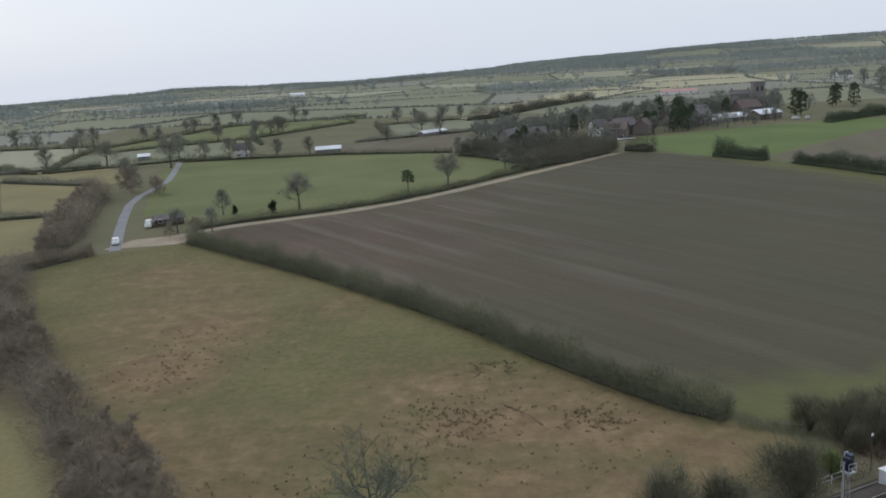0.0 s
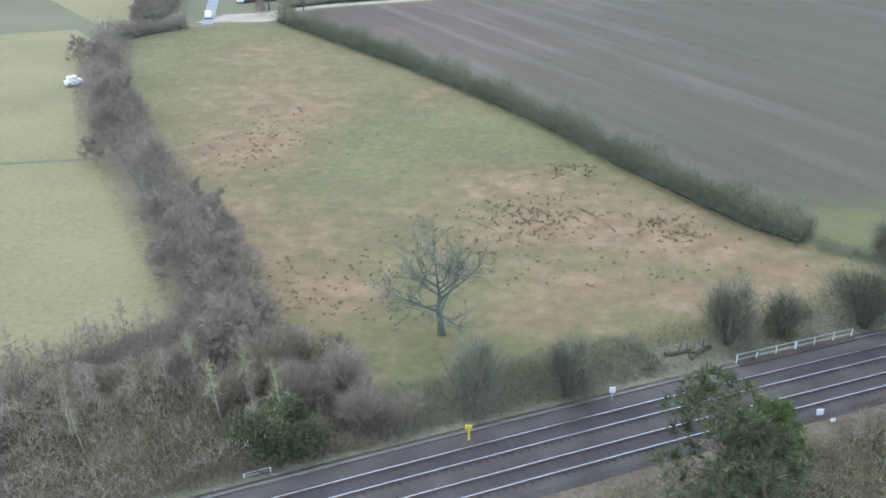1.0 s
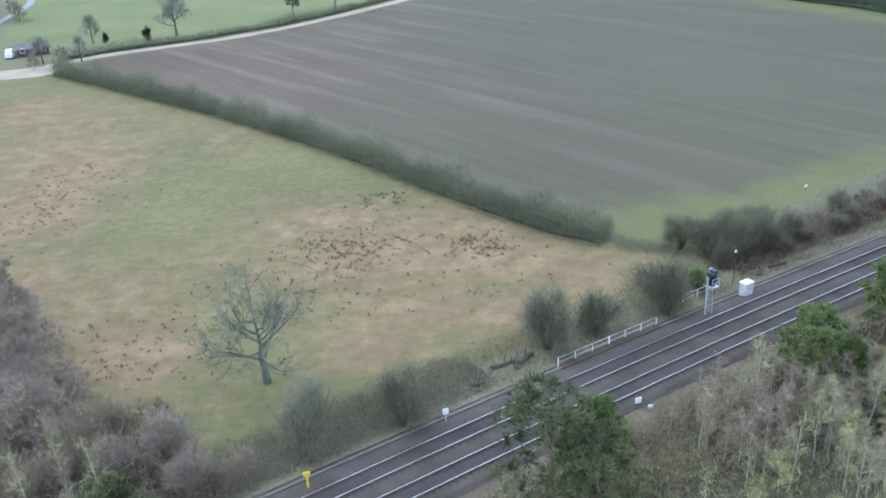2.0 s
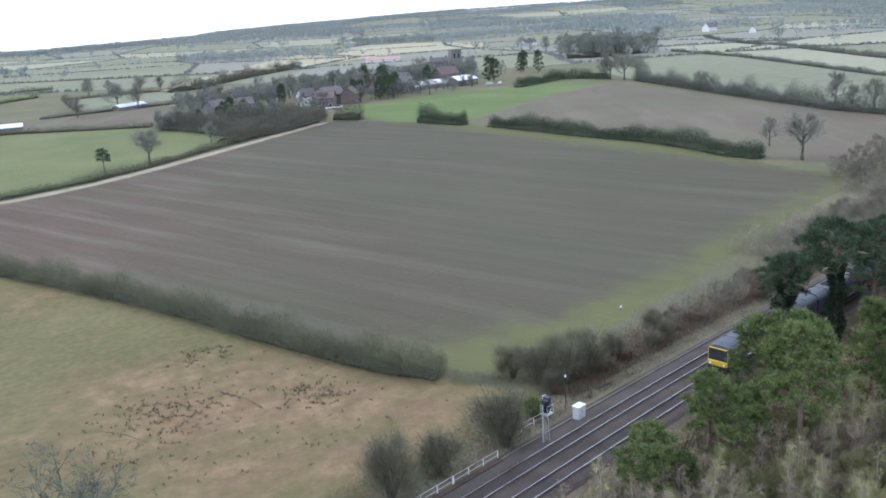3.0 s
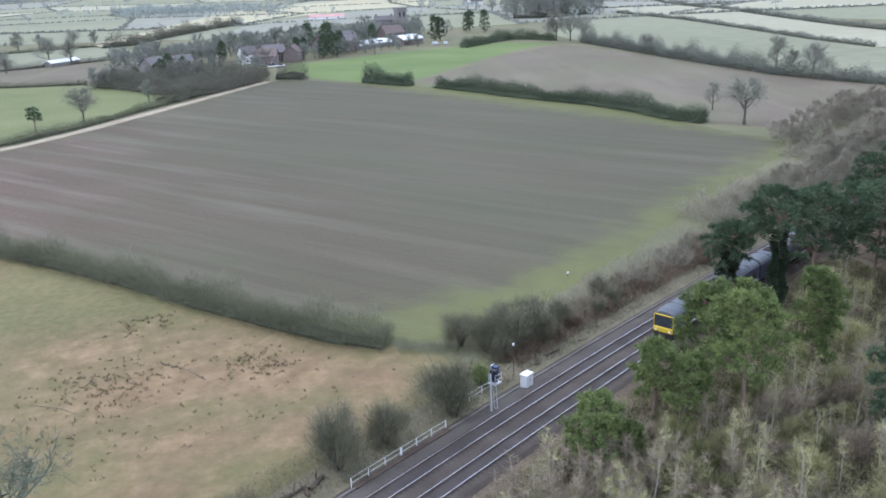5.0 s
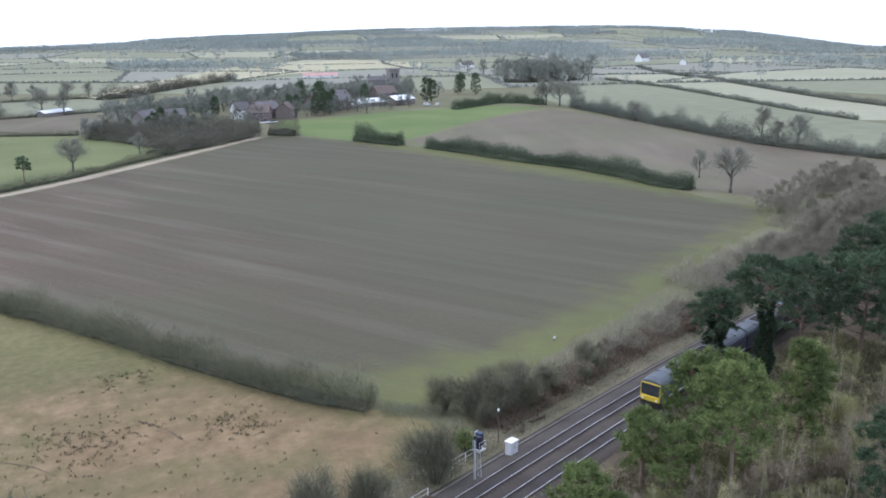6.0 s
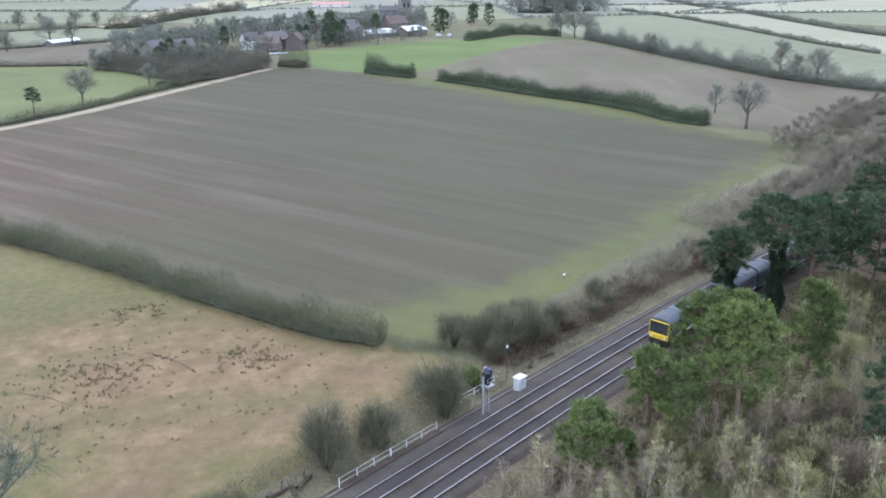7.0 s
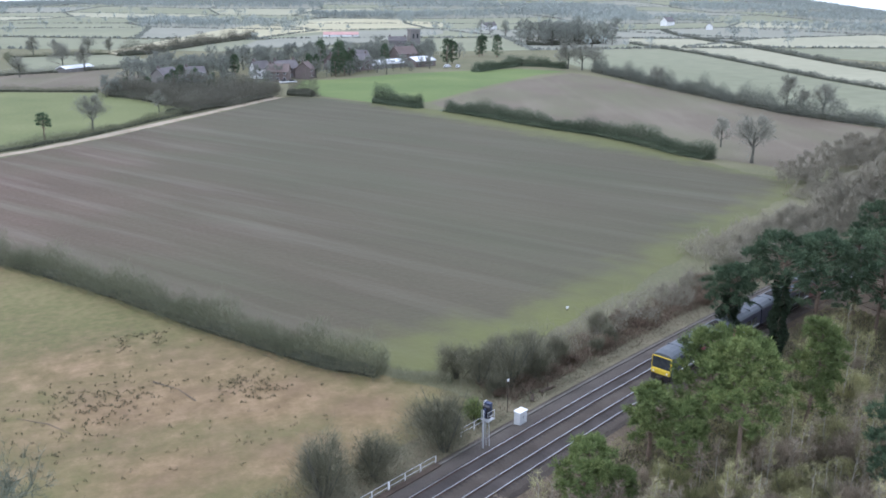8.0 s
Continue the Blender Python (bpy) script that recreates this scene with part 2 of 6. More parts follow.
M_HEDGE_GREEN = material("evergreen_hedge", [(0.077, 0.0968, 0.0616), (0.099, 0.121, 0.0762), (0.1232, 0.1452, 0.0941)], (0.1, 1.5), 1.0, per_island=0.12)
M_SCRUB = material("dark_scrub_twigs", [(0.0994, 0.0944, 0.0706), (0.1379, 0.1322, 0.1008), (0.1808, 0.1735, 0.1322)], (0.08, 1.2), 1.0, per_island=0.15)
# Dark fill for hedge insides: the shade among the twigs, put into colour.
M_SHADE_CORE = material("hedge_shade_core", [(0.05, 0.053, 0.036), (0.077, 0.08, 0.055)], (0.3, 3.0), 1.0)
M_BUSH = material("hawthorn_twigs", [(0.13, 0.127, 0.082), (0.175, 0.17, 0.113), (0.23, 0.22, 0.152)], (0.12, 1.5), 1.0, per_island=0.2, per_object=0.12)
M_PINE = material("dark_pine_needles", [(0.0445, 0.0734, 0.0418), (0.0795, 0.1173, 0.0646), (0.1325, 0.1683, 0.095)], (0.4, 3.0), 0.9, per_island=0.35, per_object=0.15)
M_PINE_LIGHT = material("yellow_green_needles", [(0.0775, 0.1078, 0.0378), (0.1425, 0.1815, 0.063), (0.228, 0.2585, 0.0945)], (0.4, 3.0), 0.9, per_island=0.35, per_object=0.15)
M_PINE_OLIVE = material("olive_pine_needles", [(0.068, 0.08, 0.036), (0.108, 0.124, 0.056), (0.16, 0.172, 0.082)], (0.4, 3.0), 0.9, per_island=0.35)
M_RUSSET = material("russet_bramble", [(0.14, 0.1053, 0.0756), (0.196, 0.1478, 0.105), (0.2576, 0.1926, 0.1365)], (0.2, 2.0), 1.0, per_island=0.35, per_object=0.2)
M_BRACKEN = material("dead_bracken_verge", [(0.085, 0.066, 0.046), (0.13, 0.102, 0.07), (0.185, 0.145, 0.10)], (0.25, 2.5), 1.0, 0.8)
M_STAIN = material("oil_darkened_ballast", [(0.068, 0.058, 0.053), (0.096, 0.083, 0.076), (0.128, 0.11, 0.102)], (0.3, 9.0), 1.0, 1.0)
M_IVY = material("ivy_leaves", [(0.018, 0.03, 0.016), (0.035, 0.05, 0.026)], (0.6, 4.0), 0.7, per_island=0.3)
M_PINEBARK = material("pine_bark", [(0.12, 0.09, 0.068), (0.18, 0.135, 0.10), (0.24, 0.185, 0.14)], (0.6, 5.0), 0.95, 0.5)
M_STRAWTWIG = material("straw_coloured_stems", [(0.1995, 0.1911, 0.088), (0.2888, 0.2751, 0.1342), (0.399, 0.378, 0.2035)], (0.25, 2.0), 1.0, per_island=0.3, per_object=0.2)
M_WILLOW = material("olive_sallow_twigs", [(0.12, 0.125, 0.052), (0.175, 0.178, 0.075), (0.25, 0.245, 0.115)], (0.2, 2.0), 1.0, per_island=0.3, per_object=0.2)
M_PALEBARK = material("pale_sapling_bark", [(0.28, 0.25, 0.19), (0.42, 0.39, 0.32)], (0.6, 5.0), 0.95, 0.3)
M_BRAMBLE = material("bramble", [(0.142, 0.12, 0.084), (0.2, 0.17, 0.118), (0.262, 0.222, 0.158)], (0.2, 2.0), 1.0, per_island=0.35)
M_PALESTEM = material("pale_dead_stems", [(0.2106, 0.1703, 0.1174), (0.2828, 0.235, 0.1684), (0.361, 0.3054, 0.2266)], (0.15, 2.0), 1.0, per_island=0.3)
M_TUSSOCK = material("rush_tussock", [(0.085, 0.078, 0.046), (0.115, 0.104, 0.062), (0.155, 0.136, 0.085)], (0.1, 2.0), 1.0, per_island=0.35)
# Woods far off: twigs paled to grey, with distance haze put into the colour.
M_HAZETREE = material("hazed_bare_woods", [(0.2668, 0.2925, 0.2694), (0.3082, 0.3364, 0.3076), (0.3496, 0.3802, 0.344)], (0.004, 0.05), 1.0, per_island=0.06)
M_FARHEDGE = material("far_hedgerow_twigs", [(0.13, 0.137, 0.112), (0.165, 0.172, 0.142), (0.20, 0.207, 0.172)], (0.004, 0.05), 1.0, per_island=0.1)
# Yellow stubble, its own pale straw lifted a little to imitate haze.
M_STUBBLE = material("yellow_stubble", [(0.335, 0.31, 0.195), (0.38, 0.35, 0.225), (0.42, 0.385, 0.255)], (0.01, 0.2), 1.0)
# Village twigs: a bluer copy of the bare twigs, tinted to imitate haze.
M_TWIG_HAZED = material("hazed_garden_twigs", [(0.2025, 0.2131, 0.1806), (0.243, 0.2544, 0.215), (0.2835, 0.2957, 0.2494)], (0.12, 2.0), 1.0, per_island=0.15, per_object=0.12)
M_BRICK = material("red_brick", [(0.15, 0.125, 0.116), (0.195, 0.158, 0.146)], (0.5, 5.0), 0.9)
M_RENDER = material("white_render", [(0.70, 0.70, 0.68), (0.82, 0.82, 0.80)], (0.4, 4.0), 0.9)
M_ROOF = material("slate_roof", [(0.11, 0.10, 0.10), (0.17, 0.155, 0.15)], (0.4, 4.0), 0.8, per_object=0.2)
M_TILEROOF = material("clay_tile_roof", [(0.14, 0.11, 0.10), (0.19, 0.15, 0.135)], (0.4, 4.0), 0.9, per_object=0.2)
M_SHEET = material("white_sheet_roof", [(0.74, 0.76, 0.78), (0.86, 0.87, 0.88)], (0.2, 2.0), 0.5)
M_REDSHEET = material("faded_red_sheet_roof", [(0.45, 0.27, 0.24), (0.56, 0.36, 0.32)], (0.2, 2.0), 0.7)
M_GLASS = material("dark_window", [(0.03, 0.035, 0.04), (0.06, 0.065, 0.07)], (0.5, 2.0), 0.15, spec=0.5)
M_STONE = material("grey_stone", [(0.17, 0.16, 0.145), (0.25, 0.235, 0.215)], (0.3, 3.0), 0.95)
M_WHITE = material("white_paint", [(0.74, 0.75, 0.75), (0.84, 0.84, 0.84)], (1.0, 6.0), 0.5)
M_GALV = material("galvanised_steel", [(0.45, 0.46, 0.47), (0.58, 0.59, 0.60)], (1.0, 8.0), 0.5, metal=0.3, spec=0.5)
M_BLACK = material("black_enamel", [(0.012, 0.012, 0.016), (0.03, 0.03, 0.035)], (1.0, 6.0), 0.45, spec=0.4)
M_BLUE = material("navy_enamel", [(0.03, 0.04, 0.085), (0.05, 0.065, 0.12)], (1.0, 6.0), 0.5, spec=0.4)
M_YELLOW = material("yellow_paint", [(0.58, 0.42, 0.03), (0.66, 0.48, 0.045)], (1.0, 6.0), 0.5)
M_COACH = material("dark_blue_coach_paint", [(0.03, 0.032, 0.05), (0.045, 0.048, 0.07)], (0.5, 4.0), 0.35, spec=0.5)
M_COACHROOF = material("grey_coach_roof", [(0.0975, 0.1073, 0.1197), (0.143, 0.156, 0.1701)], (0.4, 5.0), 0.6)
M_MAROON = material("maroon_coach_paint", [(0.20, 0.02, 0.05), (0.26, 0.03, 0.07)], (0.5, 4.0), 0.35, spec=0.5)
M_UNDER = material("grimy_underframe", [(0.02, 0.018, 0.017), (0.045, 0.04, 0.036)], (1.0, 6.0), 0.9)
M_WOOD = material("weathered_timber", [(0.06, 0.045, 0.035), (0.11, 0.085, 0.065)], (1.0, 6.0), 0.95)


# ---- mesh helpers ----
def unit(a):
    return a / np.maximum(np.linalg.norm(a, axis=-1, keepdims=True), 1e-9)


def tri_mesh(name, tris, mats):
    """A mesh from an array of triangles (n, 3, 3)."""
    tris = np.asarray(tris, np.float32).reshape(-1, 3, 3)
    me = bpy.data.meshes.new(name)
    n = len(tris)
    me.vertices.add(3 * n)
    me.loops.add(3 * n)
    me.polygons.add(n)
    me.vertices.foreach_set("co", tris.ravel())
    me.loops.foreach_set("vertex_index", np.arange(3 * n, dtype=np.int32))
    me.polygons.foreach_set("loop_start", np.arange(0, 3 * n, 3, dtype=np.int32))
    me.update(calc_edges=True)
    for m in (mats if isinstance(mats, (list, tuple)) else [mats]):
        me.materials.append(m)
    return me


def bm_mesh(name, bm, mats):
    me = bpy.data.meshes.new(name)
    bm.normal_update()
    bm.to_mesh(me)
    bm.free()
    for m in (mats if isinstance(mats, (list, tuple)) else [mats]):
        me.materials.append(m)
    return me


def thing(name, label, category, group="", kind="", at=None):
    ob = new(name)
    if at is not None:
        ob.matrix_basis = at
    return tagged(ob, label, category, group, kind)


def piece(name, me, parent, label="", at=None):
    ob = new(name, me)
    ob.parent = parent
    if at is not None:
        ob.matrix_basis = at
    return tagged(ob, label)


def part(name, bm, mat, parent, label="", at=None):
    return piece(name, bm_mesh(name, bm, mat), parent, label, at)


def box(bm, x0, y0, z0, x1, y1, z1, bevel=0.0):
    made = bmesh.ops.create_cube(bm, size=1.0)["verts"]
    for v in made:
        v.co = Vector((x0 + (v.co.x + 0.5) * (x1 - x0), y0 + (v.co.y + 0.5) * (y1 - y0), z0 + (v.co.z + 0.5) * (z1 - z0)))
    if bevel:
        edges = {e for v in made for e in v.link_edges}
        bmesh.ops.bevel(bm, geom=list(edges), offset=bevel, segments=1, affect="EDGES")
    return bm


def bx(*a, bevel=0.0):
    return box(bmesh.new(), *a, bevel=bevel)


def rod(bm, p, q, r, r2=None, k=8):
    """A tapered round bar from p to q."""
    p, q = Vector(p), Vector(q)
    turn = (q - p).to_track_quat("Z", "Y").to_matrix().to_4x4()
    bmesh.ops.create_cone(bm, cap_ends=True, segments=k, radius1=r, radius2=r if r2 is None else r2, depth=(q - p).length,
                          matrix=Matrix.Translation((p + q) / 2) @ turn)
    return bm


def slivers(rng, at, way, length, width):
    """Thin pointed blades that start at the points and run along the ways."""
    way = unit(way)
    side = unit(np.cross(way, rng.normal(size=at.shape)))
    w = np.reshape(width, (-1, 1)) * 0.5
    return np.stack([at - side * w, at + side * w, at + way * np.reshape(length, (-1, 1))], 1)


def tube(points, radii, k=5):
    """Triangles of a tapered limb through points."""
    points, out = np.asarray(points, float), []
    a = np.linspace(0, 2 * np.pi, k, endpoint=False)
    rings = []
    for i, p in enumerate(points):
        d = unit(points[min(i + 1, len(points) - 1)] - points[max(i - 1, 0)])
        ref = np.array([1.0, 0, 0]) if abs(d[0]) < 0.9 else np.array([0, 1.0, 0])
        u = unit(np.cross(d, ref))
        v = np.cross(d, u)
        rings.append(p + radii[i] * (np.cos(a)[:, None] * u + np.sin(a)[:, None] * v))
    for r0, r1 in zip(rings, rings[1:]):
        n0, n1 = np.roll(r0, -1, 0), np.roll(r1, -1, 0)
        out += [np.stack([r0, n0, n1], 1), np.stack([r0, n1, r1], 1)]
    return np.concatenate(out)


def along(pts, step, jitter=0.0, rng=None):
    """Points every step metres along a plan line, with their headings."""
    pts = np.asarray(pts, float)
    seg = np.linalg.norm(np.diff(pts, axis=0), axis=1)
    s = np.concatenate([[0], np.cumsum(seg)])
    t = np.arange(0, s[-1], step)
    if jitter and rng is not None:
        t = np.clip(t + rng.uniform(-jitter, jitter, len(t)), 0, s[-1])
    x, y = np.interp(t, s, pts[:, 0]), np.interp(t, s, pts[:, 1])
    e = 0.5
    dx = np.interp(t + e, s, pts[:, 0]) - np.interp(t - e, s, pts[:, 0])
    dy = np.interp(t + e, s, pts[:, 1]) - np.interp(t - e, s, pts[:, 1])
    return np.stack([x, y], 1), unit(np.stack([dx, dy], 1)), t


# ---- the lie of the land: level round the railway, rolling hills far off ----
HILL_AZ = [-180, -60, -40, -27, -17, -6, 0, 5, 9.5, 16.8, 23.7, 31.7, 35, 42, 45.5, 50, 62, 90, 180]
HILL_EL = [0.0, -0.6, -1.0, -1.1, -0.8, -0.95, -0.7, -0.45, -0.2, 0.0, 0.12, 0.25, 0.3, -0.2, -0.7, -1.4, -1.6, 0.0, 0.0]


def land(x, y):
    x, y = np.asarray(x, float), np.asarray(y, float)
    d, az = np.hypot(x, y), np.degrees(np.arctan2(x, y))
    s = np.clip((d - 1300) / 2100, 0, 1)
    s = s * s * (3 - 2 * s)
    roll = 5.0 * np.sin(x / 310.0 + 1.0) * np.sin(y / 270.0) * np.clip((d - 900) / 800, 0, 1)
    return s * (42 + np.minimum(d, 3600) * np.tan(np.radians(np.interp(az, HILL_AZ, HILL_EL)))) + roll


rings = np.concatenate([np.linspace(0, 600, 13), np.linspace(640, 1600, 25), np.linspace(1680, 4700, 38)])
SPOKES = 180
gv, gf = [(0.0, 0.0, 0.0)], []
ang = np.linspace(0, 2 * np.pi, SPOKES, endpoint=False)
for r in rings[1:]:
    gx, gy = r * np.sin(ang), r * np.cos(ang)
    gv += list(zip(gx, gy, land(gx, gy)))
for i in range(len(rings) - 1):
    for j in range(SPOKES):
        k = (j + 1) % SPOKES
        if i == 0:
            gf.append((0, 1 + k, 1 + j))
        else:
            a, b = 1 + (i - 1) * SPOKES, 1 + i * SPOKES
            gf.append((a + j, a + k, b + k, b + j))
me = bpy.data.meshes.new("ground")
me.from_pydata(gv, [], gf)
me.materials.append(M_GROUND)
for p in me.polygons:
    p.use_smooth = True
tagged(new("ground", me), "winter grassland reaching to low hills", "ground", "", "structure")


def sheet(name, label, pts, mat, lift, cell=0.0, category="field", ragged=0.0):
    """A flat piece of land with this outline; with a cell size it follows the hills, and a ragged one has an uneven edge."""
    bm = bmesh.new()
    if ragged:
        rng = np.random.default_rng(len(pts))
        p, d, t = along(list(pts) + [pts[0]], 1.6)
        w = ragged * (0.7 * np.sin(t * 0.31) + 0.5 * np.sin(t * 0.77 + 1.0) + rng.normal(0, 0.45, len(t)))
        pts = [(x - dy * k, y + dx * k) for (x, y), (dx, dy), k in zip(p, d, w)]
    f = bm.faces.new([bm.verts.new((x, y, 0)) for x, y in pts])
    if f.normal.z < 0:
        f.normal_flip()
    if cell:
        xs, ys = [p[0] for p in pts], [p[1] for p in pts]
        for lo, hi, axis in ((min(xs), max(xs), (1, 0, 0)), (min(ys), max(ys), (0, 1, 0))):
            c = lo + cell
            while c < hi:
                bmesh.ops.bisect_plane(bm, geom=bm.verts[:] + bm.edges[:] + bm.faces[:], plane_co=Vector(axis) * c, plane_no=axis)
                c += cell
    bmesh.ops.triangulate(bm, faces=bm.faces[:])
    for v in bm.verts:
        v.co.z = float(land(v.co.x, v.co.y)) + lift
    return tagged(new(name, bm_mesh(name, bm, mat)), label, category, "", "structure")


def ribbon(name, label, pts, width, mat, lift, category, wobble=0.0):
    """A strip of land of this width along a line."""
    rng = np.random.default_rng(len(name) + int(abs(pts[0][0])))
    p, d, _ = along(pts, 4.0)
    n = np.stack([-d[:, 1], d[:, 0]], 1)
    w = width / 2 + wobble * rng.uniform(-1, 1, len(p))
    a, b = p + n * w[:, None], p - n * w[:, None]
    bm = bmesh.new()
    va = [bm.verts.new((x, y, float(land(x, y)) + lift)) for x, y in a]
    vb = [bm.verts.new((x, y, float(land(x, y)) + lift)) for x, y in b]
    for i in range(len(p) - 1):
        bm.faces.new((vb[i], vb[i + 1], va[i + 1], va[i]))
    return tagged(new(name, bm_mesh(name, bm, mat)), label, category, "", "structure")


# ---- railway alignment ----
def rail_y(x):
    return -5.087e-4 * x * x + 0.50667 * x + 52.204


def beside(x, off):
    """The point off metres to the south of the north rail, and the heading there."""
    s = 2 * -5.087e-4 * x + 0.50667
    n = math.hypot(s, 1)
    return x + s / n * off, rail_y(x) - off / n, math.atan2(s, 1)


RAIL_X = np.arange(-120, 262, 6.0)

# ---- fields round the line ----
MID_HEDGE = [(-68, 217), (-53, 200), (-37.2, 181.8), (-22.6, 164.8), (-10.5, 148.7), (-1.0, 135.7), (7.0, 123.1), (13.8, 112.0), (20.0, 102.9), (25.5, 95), (31, 90)]
LEFT_HEDGE = [(-100, 187), (-84, 152), (-69, 125), (-51.5, 101), (-40, 84), (-31.5, 71), (-24.5, 60)]
LANE = [(-74, 229), (-61, 239.5), (-33, 251), (-16, 263), (2, 281), (25, 308), (48, 335), (76, 368)]
PASTURE = [(-100, 190), (-88, 208)] + MID_HEDGE + [(37, 83), (38, 76)] + [beside(x, -4.5)[:2] for x in (36, 20, 5, -10, -24, -34)] + [(-31.5, 71), (-40, 84), (-51.5, 101), (-69, 125), (-84, 152)]
# where dead straw-coloured grass grows: centre, reach and strength
STRAW_PATCHES = ((4.9, 92, 11, 6, 0.75), (17, 89, 8, 6, 0.8), (-44, 118, 9, 12, 0.75), (-21, 74, 6, 6, 0.7), (-42, 138, 10, 12, 0.6), (26, 83, 6, 6, 0.6), (2, 71, 7, 4, 0.45), (-38, 92, 5, 9, 0.6), (-2, 105, 12, 8, 0.45), (6, 78, 9, 6, 0.5), (-62, 180, 12, 14, 0.4), (-20, 150, 8, 10, 0.25), (18, 76, 9, 5, 0.5), (4, 92, 26, 16, 0.34), (9, 97, 20, 13, 0.42), (-50, 150, 16, 34, 0.36), (-30, 84, 16, 16, 0.34))
pasture = sheet("pasture", "rough tussocky pasture, green with straw coloured patches", PASTURE, M_PASTURE, 0.02, 2.5)
co = np.array([v.co[:] for v in pasture.data.vertices])
straw_amount = np.zeros(len(co))
for cx, cy, sx, sy, k in STRAW_PATCHES:
    straw_amount = np.maximum(straw_amount, 0.98 * k * np.exp(-((co[:, 0] - cx) / sx) ** 2 - ((co[:, 1] - cy) / sy) ** 2))
pasture.data.attributes.new("straw", "FLOAT", "POINT").data.foreach_set("value", straw_amount.astype(np.float32))
sheet("corner_ground", "dead grass and leaf litter in the field corner", [(-33, 69), (-39, 62), (-46, 54.5), (-60, 40), (-110, 20), (-60, 15), (-26, 40), (-20, 52), (-25, 60)], M_BRACKEN, 0.012)
sheet("west_field", "pale short grass field beyond the bare hedge", [(-32.5, 70.5), (-41, 84), (-52.5, 101), (-61, 112), (-78, 108), (-110, 95), (-170, 75), (-170, 20), (-100, 18), (-60, 40.5), (-46, 55), (-39, 62.4)], M_PALE, 0.02)
sheet("upper_west_field", "straw coloured pasture beyond a wire fence", [(-61.5, 113), (-70, 125), (-85, 152), (-101, 186), (-118, 205), (-180, 180), (-240, 110), (-170, 76), (-110, 96), (-78, 109)], M_PALE, 0.03)
PLOUGH = [(-66, 226), (-61, 235), (-33, 247), (-15, 259.5), (3, 277.5), (26, 304), (49, 331), (76, 364), (82, 366), (91, 356), (107, 334), (120, 312), (130, 287), (141, 253), (150, 222), (151.5, 197), (153, 171), (157, 158), (152, 150), (119, 132), (94, 117), (75, 105.5), (60, 97.5), (51, 92.5), (43, 88.5), (34, 90), (28, 98), (21, 106), (14, 116), (7, 127), (-1, 140), (-10, 152), (-22, 168), (-36, 186), (-51, 205)]
sheet("plough_field", "large drilled brown field with mossy green margins", PLOUGH, M_PLOUGH, 0.03, ragged=0.5)
ribbon("field_track", "pale straw-coloured field track beside the hedge", LANE, 4.2, M_DIRT, 0.05, "track", 0.4)
sheet("meadow", "bright green meadow behind the hedge", [(-126, 362), (-140, 436), (-97, 434), (-52, 428), (4, 405), (35, 357), (30, 327), (1, 291), (-17, 273), (-35, 261), (-60, 250), (-78, 248), (-99, 270), (-112, 320)], M_MEADOW, 0.03)
sheet("second_field", "bare brown field beyond the evergreen hedge", [(128, 326), (200, 394), (252, 426), (254, 396), (250, 324), (246, 281), (244, 248), (247, 209), (252, 180), (205, 165), (166, 170), (158, 187), (153, 213), (149, 233), (142, 252), (136, 268), (128, 301)], M_SOIL, 0.025)
sheet("village_green", "bright green grass below the village", [(93, 362), (106, 336), (128, 330), (178, 380), (230, 424), (254, 436), (236, 462), (196, 458), (156, 450), (120, 432), (100, 432), (88, 400)], M_GREEN, 0.035)
sheet("east_field", "dull green grass field", [(268, 428), (254, 340), (251, 307), (247, 282), (244, 254), (250, 212), (260, 180), (330, 200), (350, 302), (363, 356), (391, 435), (426, 542), (450, 665), (350, 600), (290, 510)], M_HAZEGREEN, 0.05, 80)
sheet("far_east_field", "pale grass field", [(450, 665), (426, 542), (391, 435), (363, 356), (350, 302), (400, 270), (440, 397), (463, 456), (519, 587), (579, 768), (650, 880), (540, 800)], M_HAZEPALE, 0.06, 80)
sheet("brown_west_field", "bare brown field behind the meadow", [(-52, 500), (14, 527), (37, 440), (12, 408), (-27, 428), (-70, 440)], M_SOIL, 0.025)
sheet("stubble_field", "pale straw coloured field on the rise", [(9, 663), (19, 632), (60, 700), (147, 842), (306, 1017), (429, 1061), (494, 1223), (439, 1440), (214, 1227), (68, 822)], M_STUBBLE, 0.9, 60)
sheet("tilled_strip", "brown tilled strip above the village", [(106, 681), (139, 784), (288, 958), (403, 996), (349, 862), (219, 727), (150, 683)], M_HAZESOIL, 0.9, 60)
sheet("straw_strip_one", "tan stubble strip between hedges", [(-205, 388), (-148, 277), (-124, 281), (-134, 328), (-146, 354)], M_PALE, 0.02)
sheet("straw_strip_two", "tan stubble strip between hedges", [(-225, 424), (-207, 392), (-148, 358), (-136, 366), (-150, 402), (-178, 440)], M_PALE, 0.02)
sheet("straw_strip_three", "tan rough grass behind the dark hedge", [(-160, 260), (-116, 212), (-108, 221), (-109, 238), (-122, 276), (-148, 273)], M_PALE, 0.02)
sheet("long_green_field", "long bright green field beyond the lane", [(-224, 564), (-181, 733), (-69, 781), (-71, 693), (-127, 586), (-205, 533)], M_MEADOW, 0.09, 60)
sheet("lane_field", "dull green field behind the meadow trees", [(-221, 514), (-179, 545), (-126, 566), (-112, 520), (-110, 446), (-138, 450), (-198, 423)], M_HAZEGREEN, 0.08, 60)
sheet("back_field", "dull green field below the rise", [(-49, 637), (20, 654), (36, 590), (8, 534), (-34, 524)], M_HAZEGREEN, 0.08, 60)
